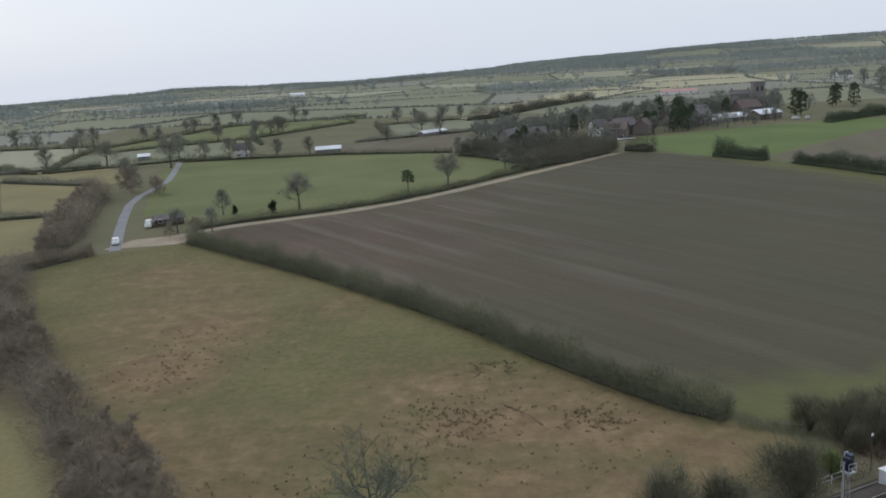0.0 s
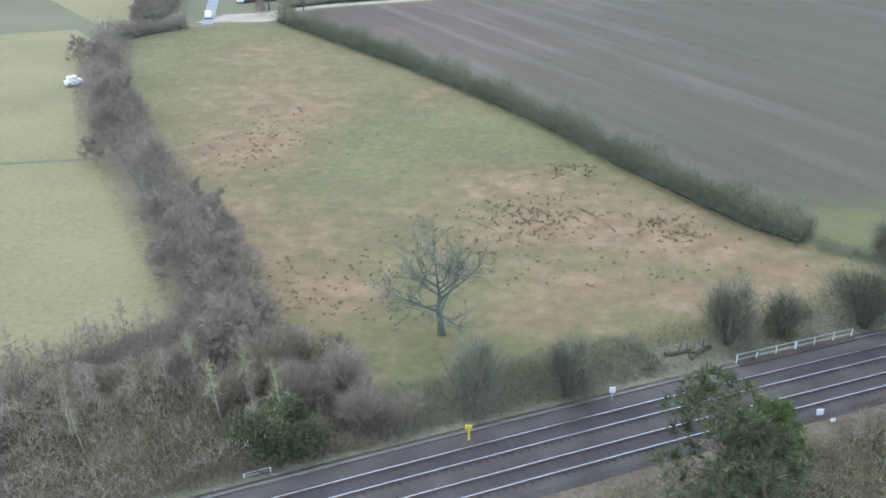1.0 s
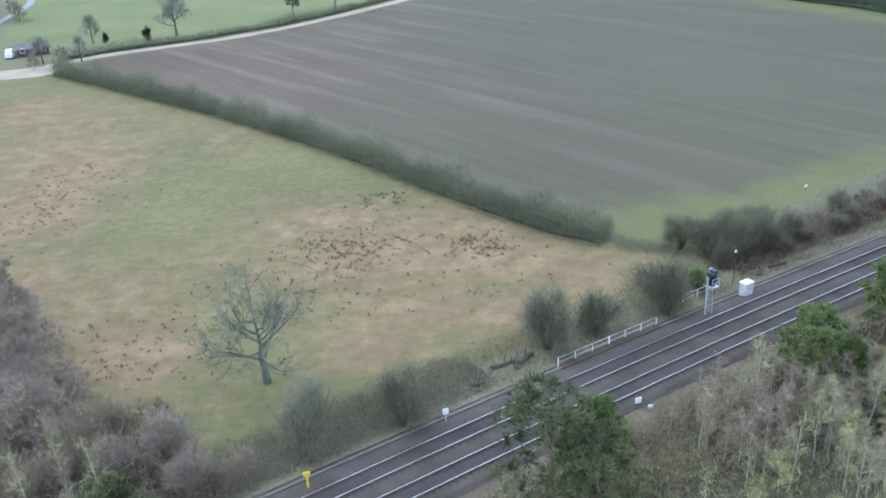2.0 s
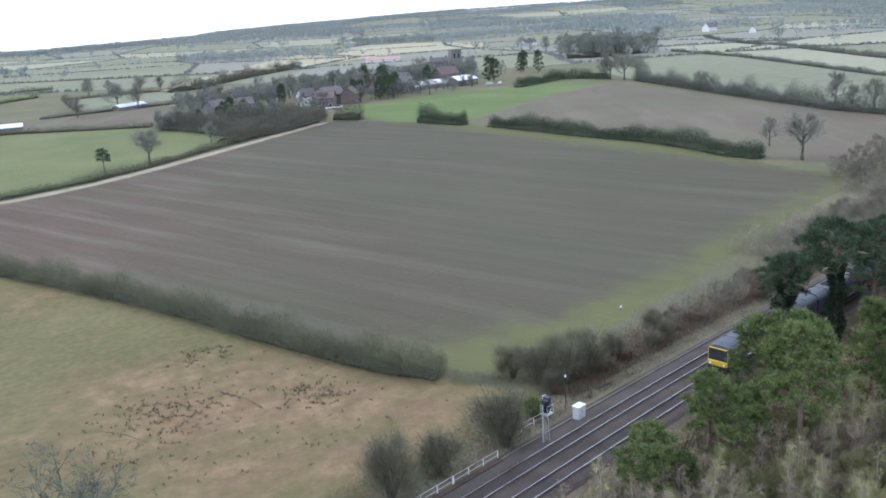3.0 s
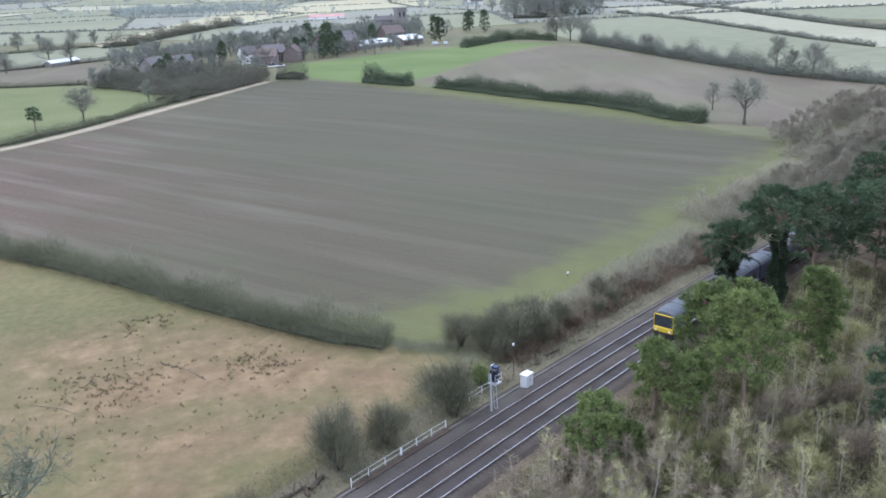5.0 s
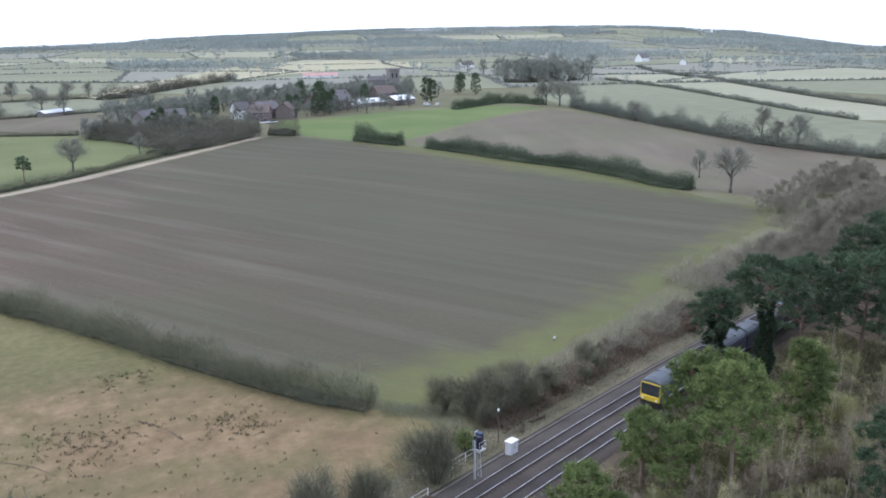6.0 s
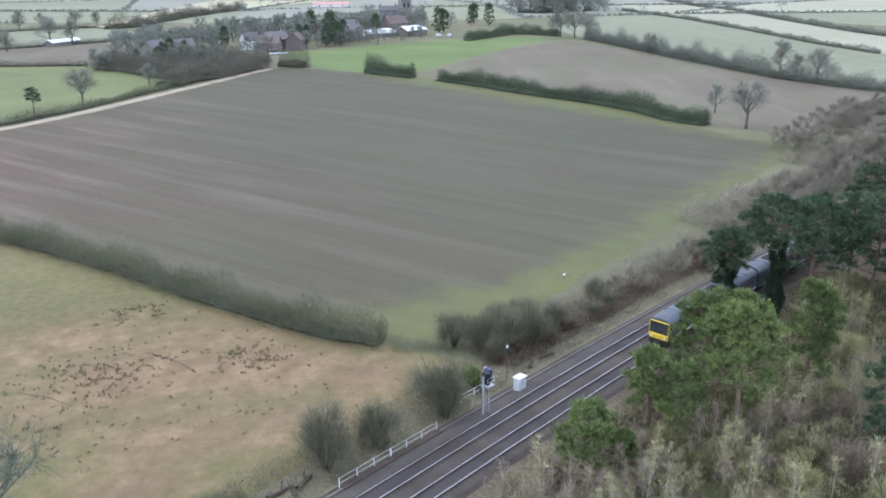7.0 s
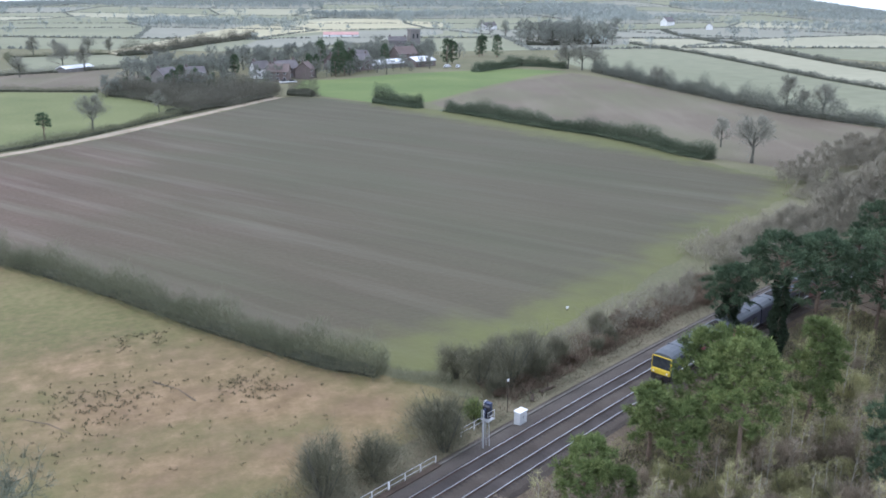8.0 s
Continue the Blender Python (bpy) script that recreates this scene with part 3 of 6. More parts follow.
sheet("north_west_field", "pale grass field at the lane's far end", [(-320, 600), (-232, 584), (-222, 520), (-202, 424), (-256, 474)], M_HAZEPALE, 0.08, 60)
sheet("west_green_field", "dull green field beyond the stubble strips", [(-250, 468), (-204, 422), (-182, 440), (-228, 428), (-262, 420)], M_MEADOW, 0.06, 60)
ribbon("animal_track", "narrow trodden animal track in the pasture", [(5.6, 98.0), (6.8, 97.1), (8.9, 93.8), (10.0, 90.2), (10.6, 88.0)], 0.24, M_BRACKEN, 0.05, "track", 0.09)
ribbon("animal_track", "narrow trodden animal track in the pasture", [(-8.2, 93.9), (-5.8, 92.3), (-3.3, 89.3), (-1.7, 86.2)], 0.2, M_BRACKEN, 0.05, "track", 0.09)
ROAD = [(-86, 212), (-88.5, 220), (-94.5, 238), (-104, 268), (-111.5, 294), (-115.5, 316), (-116.5, 336), (-119, 362), (-128, 400), (-140, 450)]
ribbon("road", "pale worn asphalt country lane", ROAD, 3.0, M_ROAD, 0.06, "road")
sheet("yard", "bare pale earth gateway at the lane's end", [(-90, 214), (-72, 216), (-64, 224), (-72, 230), (-86, 226)], M_DIRT, 0.045, 0, "yard")

# ---- railway ----
NORTH_EDGE, SOUTH_EDGE = -2.1, 8.2


def corridor(name, label, offs, heights, mat, category):
    bm = bmesh.new()
    rows = []
    for x in RAIL_X:
        rows.append([bm.verts.new((*beside(x, o)[:2], h)) for o, h in zip(offs, heights)])
    for a, b in zip(rows, rows[1:]):
        for i in range(len(offs) - 1):
            bm.faces.new((a[i], a[i + 1], b[i + 1], b[i]))
    bmesh.ops.recalc_face_normals(bm, faces=bm.faces[:])
    if bm.faces[0].normal.z < 0:
        bmesh.ops.reverse_faces(bm, faces=bm.faces[:])
    return tagged(new(name, bm_mesh(name, bm, mat)), label, category, "", "structure")


corridor("verge_north", "dead grass and bramble verge by the railway", (-7.5, -5.2, -2.9), (0.09, 0.14, 0.1), M_VERGE, "verge")
corridor("verge_south", "dead grass verge by the railway", (5.9, 10.5, 16.0), (0.1, 0.14, 0.11), M_BRACKEN, "verge")
corridor("wood_floor", "leaf litter and dead grass under the pines", (15.9, 24.0, 60.0), (0.10, 0.13, 0.09), M_FLOOR, "ground")
corridor("ballast", "grey-brown stone ballast bed under two tracks", (-3.0, -1.7, -0.95, 2.3, 2.75, 5.45, 5.85, 6.4), (0.06, 0.3, 0.44, 0.44, 0.44, 0.44, 0.36, 0.06), M_BALLAST, "ballast")
corridor("dark_ballast_north", "oil-darkened ballast between the rails", (0.03, 1.41), (0.446, 0.446), M_STAIN, "ballast")
corridor("dark_ballast_south", "oil-darkened ballast between the rails", (3.43, 4.81), (0.446, 0.446), M_STAIN, "ballast")
corridor("cess_path", "pale walked ballast of the north cess", (-1.95, -0.95, -0.42), (0.272, 0.446, 0.447), M_CESS, "ballast")
corridor("cable_trough", "concrete cable trough lids along the cess", (-2.3, -2.3, -2.04, -2.04), (0.18, 0.36, 0.36, 0.2), M_CONCRETE, "trough")


def rail_mesh(off):
    """Flat-bottomed rail with foot, web and worn head."""
    prof = [(-0.075, 0.0), (-0.075, 0.015), (-0.012, 0.035), (-0.012, 0.115), (-0.036, 0.125), (-0.036, 0.158), (0.036, 0.158), (0.036, 0.125), (0.012, 0.115), (0.012, 0.035), (0.075, 0.015), (0.075, 0.0)]
    bm = bmesh.new()
    rows = [[bm.verts.new((*beside(x, off + o)[:2], 0.47 + z)) for o, z in prof] for x in RAIL_X]
    for a, b in zip(rows, rows[1:]):
        for i in range(len(prof) - 1):
            f = bm.faces.new((a[i], a[i + 1], b[i + 1], b[i]))
            f.material_index = 0 if 4 <= i <= 6 else 1
    bmesh.ops.recalc_face_normals(bm, faces=bm.faces[:])
    return bm_mesh("rail", bm, [M_RAIL, M_RUST])


bm = bmesh.new()
box(bm, -0.125, -1.25, 0.0, 0.125, 1.25, 0.13, 0.02)
SLEEPER = bm_mesh("sleeper", bm, M_SLEEPER)
SLEEPER_AT = []
for centre, label in ((0.72, "north running track with bright worn rails"), (4.12, "south running track with bright worn rails")):
    track = thing("railway_track", label, "railway track", "railway tracks")
    for off in (centre - 0.7535, centre + 0.7535):
        piece("rail", rail_mesh(off), track, "worn bright steel rail")
    far_sleepers = []
    for x in np.arange(-119, 255, 0.60):
        px, py, h = beside(x, centre)
        if -34 < x < 60:
            SLEEPER_AT.append((track, Matrix.Translation((px, py, 0.317)) @ Matrix.Rotation(h, 4, "Z")))
        else:
            far_sleepers.append((px, py, h))
    bm = bmesh.new()
    for px, py, h in far_sleepers:
        q = [Vector((sx * 0.125, sy * 1.25, 0)) for sx, sy in ((-1, -1), (1, -1), (1, 1), (-1, 1))]
        m = Matrix.Translation((px, py, 0.0)) @ Matrix.Rotation(h, 4, "Z")
        lo, hi = [bm.verts.new((m @ v) + Vector((0, 0, 0.317))) for v in q], [bm.verts.new((m @ v) + Vector((0, 0, 0.449))) for v in q]
        bm.faces.new(hi)
        for i in range(4):
            bm.faces.new((lo[i], lo[(i + 1) % 4], hi[(i + 1) % 4], hi[i]))
    tagged(part("sleeper_run", bm, M_SLEEPER, track), kind="stuff")


# ---- plants ----
def noise1(t, seed):
    return np.sin(t * 0.9 + seed) * 0.5 + np.sin(t * 0.37 + 2.1 * seed) * 0.6 + np.sin(t * 2.3 + 0.7 * seed) * 0.25


def hedge(label, pts, height, width, mat, seed, density=30, blade=(0.7, 0.11), core=True, gap=0.0, name="hedge", upright=0.6, uneven=0.34, wave=3.5):
    """A hedge: a coat of twigs round an added uneven solid that blocks light."""
    rng = np.random.default_rng(seed)
    p, d, t = along(pts, 1.0)
    length = t[-1] + 1
    n = int(length * density)
    tt = rng.uniform(0, length, n)
    hh = height * (1 + uneven * noise1(tt / wave, seed))
    if gap:
        keep = noise1(tt / 6.0, seed + 3) > -0.9 + gap
        tt, hh = tt[keep], hh[keep]
        n = len(tt)
    cx, cy = np.interp(tt, t, p[:, 0]), np.interp(tt, t, p[:, 1])
    dx, dy = np.interp(tt, t, d[:, 0]), np.interp(tt, t, d[:, 1])
    f = np.clip(rng.normal(0, 0.46, n), -1.0, 1.0) * rng.uniform(0.9, 1.12, n)
    off = width / 2 * f
    z = hh * np.sqrt(np.clip(1.05 - 0.62 * f * f, 0.05, 1)) * rng.uniform(0.02, 1.0, n) ** 1.3 * rng.uniform(0.7, 1.3, n)
    at = np.stack([cx - dy * off, cy + dx * off, z + land(cx, cy)], 1)
    way = np.stack([-dy * f, dx * f, np.full(n, 0.3 + upright)], 1) + rng.normal(0, 0.62, (n, 3))
    tris = slivers(rng, at, way, blade[0] * rng.uniform(0.5, 1.5, n), blade[1] * rng.uniform(0.5, 1.5, n))
    ob = thing(name, label, "hedge")
    piece("twig_coat", tri_mesh("twig_coat", tris, mat), ob)
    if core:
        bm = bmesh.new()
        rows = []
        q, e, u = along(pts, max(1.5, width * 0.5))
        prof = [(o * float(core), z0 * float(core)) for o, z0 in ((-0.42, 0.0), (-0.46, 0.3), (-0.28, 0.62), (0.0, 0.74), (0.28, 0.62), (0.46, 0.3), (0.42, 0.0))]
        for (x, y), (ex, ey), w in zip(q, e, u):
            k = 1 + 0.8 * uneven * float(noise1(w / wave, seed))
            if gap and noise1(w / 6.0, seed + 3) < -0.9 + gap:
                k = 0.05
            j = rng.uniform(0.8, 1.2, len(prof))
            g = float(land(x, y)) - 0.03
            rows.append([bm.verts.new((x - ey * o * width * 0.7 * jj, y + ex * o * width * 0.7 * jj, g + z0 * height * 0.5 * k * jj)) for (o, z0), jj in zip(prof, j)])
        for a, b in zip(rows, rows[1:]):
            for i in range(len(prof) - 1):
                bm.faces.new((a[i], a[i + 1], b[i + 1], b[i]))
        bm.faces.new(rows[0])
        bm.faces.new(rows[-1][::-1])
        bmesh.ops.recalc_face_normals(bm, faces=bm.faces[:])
        part("core", bm, mat if mat is M_HEDGE_GREEN else M_SHADE_CORE, ob)
    return ob


def branch_tree(seed, h, spread, limbs=7, sub=5, twigs=10, trunk_r=0.28, start=0.28, droop=0.0, blade=(0.8, 0.05), k=5, lean=0.0, fan=4, lift=0.9, wander=0.02, reach=0.25):
    """Trunk and crown triangles of a bare broadleaf tree."""
    rng = np.random.default_rng(seed)
    top = np.array([lean * h, lean * 0.3 * h, h * 0.72])
    pts = [np.array([0, 0, -0.1])]
    for i in range(1, 6):
        f = i / 5
        pts.append(top * f + np.array([*rng.normal(0, wander * h, 2), 0]) * f)
    rad = [trunk_r * (1.25 if i == 0 else 1 - 0.78 * i / 5) for i in range(6)]
    trunk = tube(pts, rad, 7)
    crown, tips = [], []
    pts = np.array(pts)

    def limb(p, d, length, r, level):
        q, dd = [p], d.copy()
        for i in range(3):
            dd = unit(dd + rng.normal(0, 0.22, 3) + np.array([0, 0, 0.10 - droop]))
            q.append(q[-1] + dd * length / 3)
        crown.append(tube(q, [r, r * 0.75, r * 0.5, r * 0.22], k if level == 0 else 3))
        return np.array(q), dd

    for i in range(limbs):
        f = start + (0.98 - start) * (i + rng.uniform(0, 0.7)) / limbs
        p = np.array([np.interp(f * 5, range(6), pts[:, a]) for a in range(3)])
        az = i * 2.4 + rng.uniform(-0.4, 0.4)
        rise = 0.15 + lift * f
        d = unit(np.array([np.cos(az), np.sin(az), rise]))
        ln = spread * (1.0 - 0.45 * f) * rng.uniform(0.8, 1.15)
        q, dd = limb(p, d, ln, trunk_r * (0.55 - 0.3 * f), 0)
        for j in range(sub):
            g = 0.35 + 0.65 * (j + rng.uniform(0, 0.6)) / sub
            s = np.array([np.interp(g * 3, range(4), q[:, a]) for a in range(3)])
            d2 = unit(dd + rng.normal(0, 0.75, 3) + np.array([0, 0, 0.25]))
            q2, d3 = limb(s, d2, ln * 0.5 * rng.uniform(0.7, 1.2), trunk_r * 0.14, 1)
            for m in range(fan):
                s2 = q2[rng.integers(1, 4)]
                d4 = unit(d3 + rng.normal(0, 0.7, 3))
                tips.append((s2, d4, ln * reach))
    at, way, lng = [], [], []
    for s, d, ln in tips:
        t = rng.uniform(0, 1, (twigs, 1))
        at.append(s + d * ln * t)
        way.append(d + rng.normal(0, 0.6, (twigs, 3)))
    at, way = np.concatenate(at), np.concatenate(way)
    n = len(at)
    fine = slivers(rng, at, way, blade[0] * rng.uniform(0.5, 1.5, n), blade[1] * rng.uniform(0.6, 1.4, n))
    return trunk, np.concatenate(crown), fine


class Stock:
    """Meshes of one kind of tree, shared by all that look alike."""
    def __init__(self, name, meshes):
        self.name, self.meshes = name, meshes

    def put(self, x, y, size=1.0, turn=0.0, label="", category="tree", group="", tall=1.0):
        m = Matrix.Translation((x, y, float(land(x, y)))) @ Matrix.Rotation(turn, 4, "Z") @ Matrix.Diagonal((size, size, size * tall, 1))
        ob = thing(self.name, label, category, group, at=m)
        for n, me in self.meshes:
            piece(n, me, ob)
        return ob


def bare_stock(name, seed, bark, twig, slim=False, **kw):
    trunk, limbs, fine = branch_tree(seed, **kw)
    if slim:
        return Stock(name, [("stem", tri_mesh("stem", np.concatenate([trunk, limbs]), bark)), ("crown", tri_mesh("crown", fine, twig))])
    return Stock(name, [("trunk", tri_mesh("trunk", trunk, bark)), ("branchwork", tri_mesh("branchwork", limbs, bark)), ("crown", tri_mesh("crown", fine, twig))])


def pine_stock(name, seed, h, spread, needles, crown_from=0.4, pads=40, tufts=13, per=34, flat=0.5, ivy=0.0, bark=None, lean=0.0, top=0.5):
    """A Scots pine: crooked bare trunk, rising limbs, and flat-bottomed pads of needle tufts with gaps between them."""
    rng = np.random.default_rng(seed)
    pts = [np.array([0, 0, -0.1])] + [np.array([lean * h * f * f + rng.normal(0, 0.16), rng.normal(0, 0.16), h * f]) for f in (0.25, 0.5, 0.75, 0.95)]
    wood = [tube(pts, [0.27, 0.22, 0.17, 0.11, 0.03], 7)]
    P = np.array(pts)
    greens = []
    for i in range(pads):
        f = crown_from + (1 - crown_from) * ((i + rng.uniform(0, 1)) / pads) ** 0.85
        base = np.array([np.interp(f * 4, [0, 1, 2, 3, 4], P[:, a]) for a in range(3)])
        g = (f - crown_from) / (1 - crown_from)
        env = spread * math.sqrt(max(0.05, 1 - ((g - top * 0.7) / (1.02 - top * 0.7 if g > top * 0.7 else 0.45 + top * 0.35)) ** 2))
        az, q = i * 2.39996 + rng.normal(0, 0.35), env * rng.uniform(0.35, 1.0) ** 0.6
        c = base + np.array([np.cos(az) * q, np.sin(az) * q, 0.18 * q + rng.uniform(-0.35, 0.45)])
        wood.append(tube([base - [0, 0, 0.22 * q], (base + c) / 2 - [0, 0, 0.16 * q], c - [0, 0, 0.1]], [0.075, 0.05, 0.015], 4))
        size = rng.uniform(0.75, 1.25) * (0.34 + 0.17 * spread)
        for k in range(tufts):
            v = unit(rng.normal(size=3))
            v[2] = abs(v[2]) - 0.25
            t = c + v * rng.uniform(0.45, 1.0) * np.array([size, size, size * flat])
            d = unit(rng.normal(size=(per, 3))) + v * 0.9 + [0, 0, 0.45]
            at = t + d * rng.uniform(0.0, 0.28, (per, 1))
            greens.append(slivers(rng, at, d + rng.normal(0, 0.2, (per, 3)), 0.36 * rng.uniform(0.6, 1.4, per), 0.085 * rng.uniform(0.6, 1.5, per)))
    out = [("trunk", tri_mesh("trunk", np.concatenate(wood), bark or M_PINEBARK)), ("crown", tri_mesh("crown", np.concatenate(greens), needles))]
    if ivy:
        n = 9000
        z = rng.uniform(0, h * 0.7, n)
        az = rng.uniform(0, 2 * np.pi, n)
        r = ivy * (1 - 0.45 * z / h) * (1 + 0.3 * np.sin(z * 1.7 + az)) * np.sqrt(rng.uniform(0.2, 1.1, n))
        at = np.stack([np.cos(az) * r, np.sin(az) * r, z], 1)
        way = np.stack([np.cos(az), np.sin(az), rng.normal(-0.2, 0.6, n)], 1)
        out.append(("ivy", tri_mesh("ivy", slivers(rng, at, way, 0.3 * rng.uniform(0.6, 1.4, n), 0.17 * rng.uniform(0.6, 1.4, n)), M_IVY)))
    return Stock(name, out)


def bush_stock(name, seed, h, w, mat, n=2600, blade=(0.75, 0.05), stems=14):
    """A many-stemmed bare bush with a ragged dome of twigs."""
    rng = np.random.default_rng(seed)
    st = []
    for i in range(stems):
        az, lean = rng.uniform(0, 2 * np.pi), rng.uniform(0.05, 0.5)
        tip = np.array([np.cos(az) * lean * w, np.sin(az) * lean * w, h * rng.uniform(0.6, 0.9)])
        mid = tip * 0.5 + rng.normal(0, 0.12, 3) * [1, 1, 0]
        foot = np.array([np.cos(az), np.sin(az), 0]) * rng.uniform(0, 0.25) - [0, 0, 0.06]
        st.append(tube([foot, mid, tip], [0.06, 0.045, 0.012], 4))
    # twigs gather round the stems, thick within and thinning to a ragged, uneven edge
    lobes = 11
    la, lr = rng.uniform(0, 2 * np.pi, lobes), rng.uniform(0.1, 0.8, lobes)
    lc = np.stack([np.cos(la) * lr * w / 2, np.sin(la) * lr * w / 2, h * rng.uniform(0.22, 0.68, lobes)], 1)
    size = np.stack([rng.uniform(0.2, 0.36, lobes) * w, rng.uniform(0.2, 0.36, lobes) * w, rng.uniform(0.22, 0.4, lobes) * h], 1)
    which = rng.integers(0, lobes, n)
    v = unit(rng.normal(size=(n, 3)))
    at = lc[which] + v * size[which] * np.abs(rng.normal(0.6, 0.34, n))[:, None]
    at[:, 2] = np.abs(at[:, 2]) + 0.05
    out = at * [1.0 / w, 1.0 / w, 0.0]
    way = out * 1.4 + [0, 0, 0.75] + rng.normal(0, 0.4, (n, 3))
    fine = slivers(rng, at, way, blade[0] * rng.uniform(0.4, 1.5, n), blade[1] * rng.uniform(0.5, 1.5, n))
    return Stock(name, [("stem_frame", tri_mesh("stem_frame", np.concatenate(st), M_BARK)), ("twig_coat", tri_mesh("twig_coat", fine, mat))])

# ---- hedges ----
hedge("tall bare hawthorn hedge between pasture and plough", MID_HEDGE, 3.3, 4.4, M_HEDGE, 3, 760, (0.95, 0.03), uneven=0.5, wave=1.1, upright=0.9, core=0.8)
hedge("thin low scrub in the gap at the hedge's end", [(31.5, 89.0), (35, 87.2), (38, 85.4)], 1.1, 3.0, M_HEDGE, 4, 220, (0.6, 0.03), core=False, name="scrub")
hedge("wide bare overgrown hedge, mauve brown", LEFT_HEDGE, 4.2, 9.5, M_TWIG_MAUVE, 5, 560, (0.85, 0.036), uneven=0.42, wave=2.2, upright=0.3, core=0.5)
hedge("leafless scrub in the middle of the belt", [(34, 346), (48, 368), (66, 382), (44, 384), (26, 392)], 5.0, 14.0, M_SCRUB, 25, 374, (0.8, 0.11))
hedge("clipped dark hedge beside the lane's end", [(-103, 188), (-98, 199), (-90, 209)], 3.6, 5.0, M_TWIG_MAUVE, 7, 640, (0.8, 0.05))
hedge("dark scrubby hedge by the lane", [(-103, 213), (-105, 228), (-113, 255), (-124, 290), (-130, 318)], 6.0, 8.0, M_TWIG_MAUVE, 8, 420, (0.9, 0.066), uneven=0.45)
hedge("low dark hedge along the meadow", [(-72, 236), (-60, 244.5), (-36, 256), (-17, 269), (0, 286), (22, 314), (34, 328)], 2.0, 2.4, M_HEDGE, 9, 198, (0.6, 0.077))
hedge("dense scrub belt below the village", [(28, 326), (36, 336), (50, 348), (63, 362), (72, 374)], 5.2, 12.0, M_SCRUB, 10, 528, (0.8, 0.0935))
hedge("leafless scrub belt behind the meadow", [(33, 352), (22, 378), (8, 398), (30, 400), (60, 392), (78, 384)], 6.0, 14.0, M_SCRUB, 11, 418, (0.8, 0.11))
hedge("short dark hedge at the field corner", [(80, 372), (90, 362)], 6.5, 6.0, M_SCRUB, 12, 352, (0.7, 0.088))
hedge("short isolated dark hedge at the field edge", [(107, 335), (113, 323), (119, 312)], 5.4, 5.0, M_HEDGE_GREEN, 13, 800, (0.6, 0.09), core=0.95)
hedge("evergreen hedge between the two bare fields", [(124, 306), (130, 288), (134, 276), (136, 267), (142, 250), (149, 233), (152.5, 213), (152.5, 197), (156, 187)], 4.0, 5.0, M_HEDGE_GREEN, 14, 700, (0.6, 0.09), gap=0.05, core=0.95)
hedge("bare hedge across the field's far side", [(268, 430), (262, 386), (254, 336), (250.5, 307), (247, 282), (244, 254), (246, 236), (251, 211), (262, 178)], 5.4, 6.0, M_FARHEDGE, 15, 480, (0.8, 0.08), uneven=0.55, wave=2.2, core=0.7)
hedge("dark evergreen hedge by the green", [(202, 449), (224, 465), (246, 480), (257, 472), (263, 453)], 4.6, 6.0, M_HEDGE_GREEN, 16, 420, (0.7, 0.12))
hedge("low dark hedge behind the meadow", [(-138, 440), (-97, 437), (-52, 431), (4, 409)], 2.2, 2.6, M_HEDGE, 17, 88, (0.7, 0.121))
hedge("hedge between stubble strips", [(-205, 390), (-148, 356)], 3.0, 4.0, M_TWIG, 18, 110, (0.8, 0.11))
hedge("hedge between stubble strips", [(-150, 275), (-122, 279)], 2.4, 3.0, M_TWIG, 19, 110, (0.8, 0.11))
hedge("hedge between stubble strips", [(-228, 428), (-180, 445)], 3.0, 4.0, M_TWIG, 20, 110, (0.8, 0.11))
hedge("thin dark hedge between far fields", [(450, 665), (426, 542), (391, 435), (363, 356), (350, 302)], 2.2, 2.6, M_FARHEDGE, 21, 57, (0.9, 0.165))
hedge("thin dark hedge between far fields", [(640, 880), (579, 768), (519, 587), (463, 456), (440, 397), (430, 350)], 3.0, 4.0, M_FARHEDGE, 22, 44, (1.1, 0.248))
hedge("roadside hedge with gaps", [(-52, 500), (14, 530), (70, 590)], 2.5, 3.5, M_TWIG, 23, 88, (0.8, 0.165))
hedge("dark field hedge on the rise", [(19, 632), (37, 645), (72, 719), (113, 791), (147, 842)], 6.5, 9.0, M_SCRUB, 24, 130, (1.2, 0.2), gap=0.1, uneven=0.5)

hedge("leafless scrub under the copse trees", [(352, 676), (372, 668), (392, 664), (415, 676), (436, 690)], 8.0, 16.0, M_SCRUB, 28, 90, (1.4, 0.2), uneven=0.5, wave=2.0)
FIELD_HEDGES = ([(-205, 531), (-127, 584), (-71, 690)], [(-226, 566), (-183, 735), (-69, 783)], [(-320, 602), (-230, 582), (-222, 516), (-200, 421)], [(-256, 472), (-204, 420)], [(-34, 522), (-50, 637), (20, 656)], [(-198, 421), (-138, 448), (-112, 444)], [(-112, 522), (-126, 566)])
for pts in FIELD_HEDGES:
    hedge("low dark field hedge beyond the meadow", pts, 2.6, 3.6, M_HEDGE, int(abs(pts[0][0])), 60, (0.9, 0.16), uneven=0.45)

# ---- bare trees ----
OAK = bare_stock("oak_tree", 21, M_LICHEN, M_LICHEN, h=9.4, spread=6.6, limbs=13, sub=7, twigs=17, trunk_r=0.36, start=0.28, blade=(0.7, 0.028), lean=-0.03, lift=0.42)
OAK.put(-8.0, 67.0, 1.0, 0.6, "gnarled bare oak with grey-green lichened limbs in the pasture")
FIELD_OAK = bare_stock("oak_tree", 31, M_BARK, M_TWIG, h=11.5, spread=5.4, limbs=13, sub=7, twigs=19, trunk_r=0.38, start=0.34, lift=1.05, blade=(0.8, 0.03), fan=7, reach=0.45)
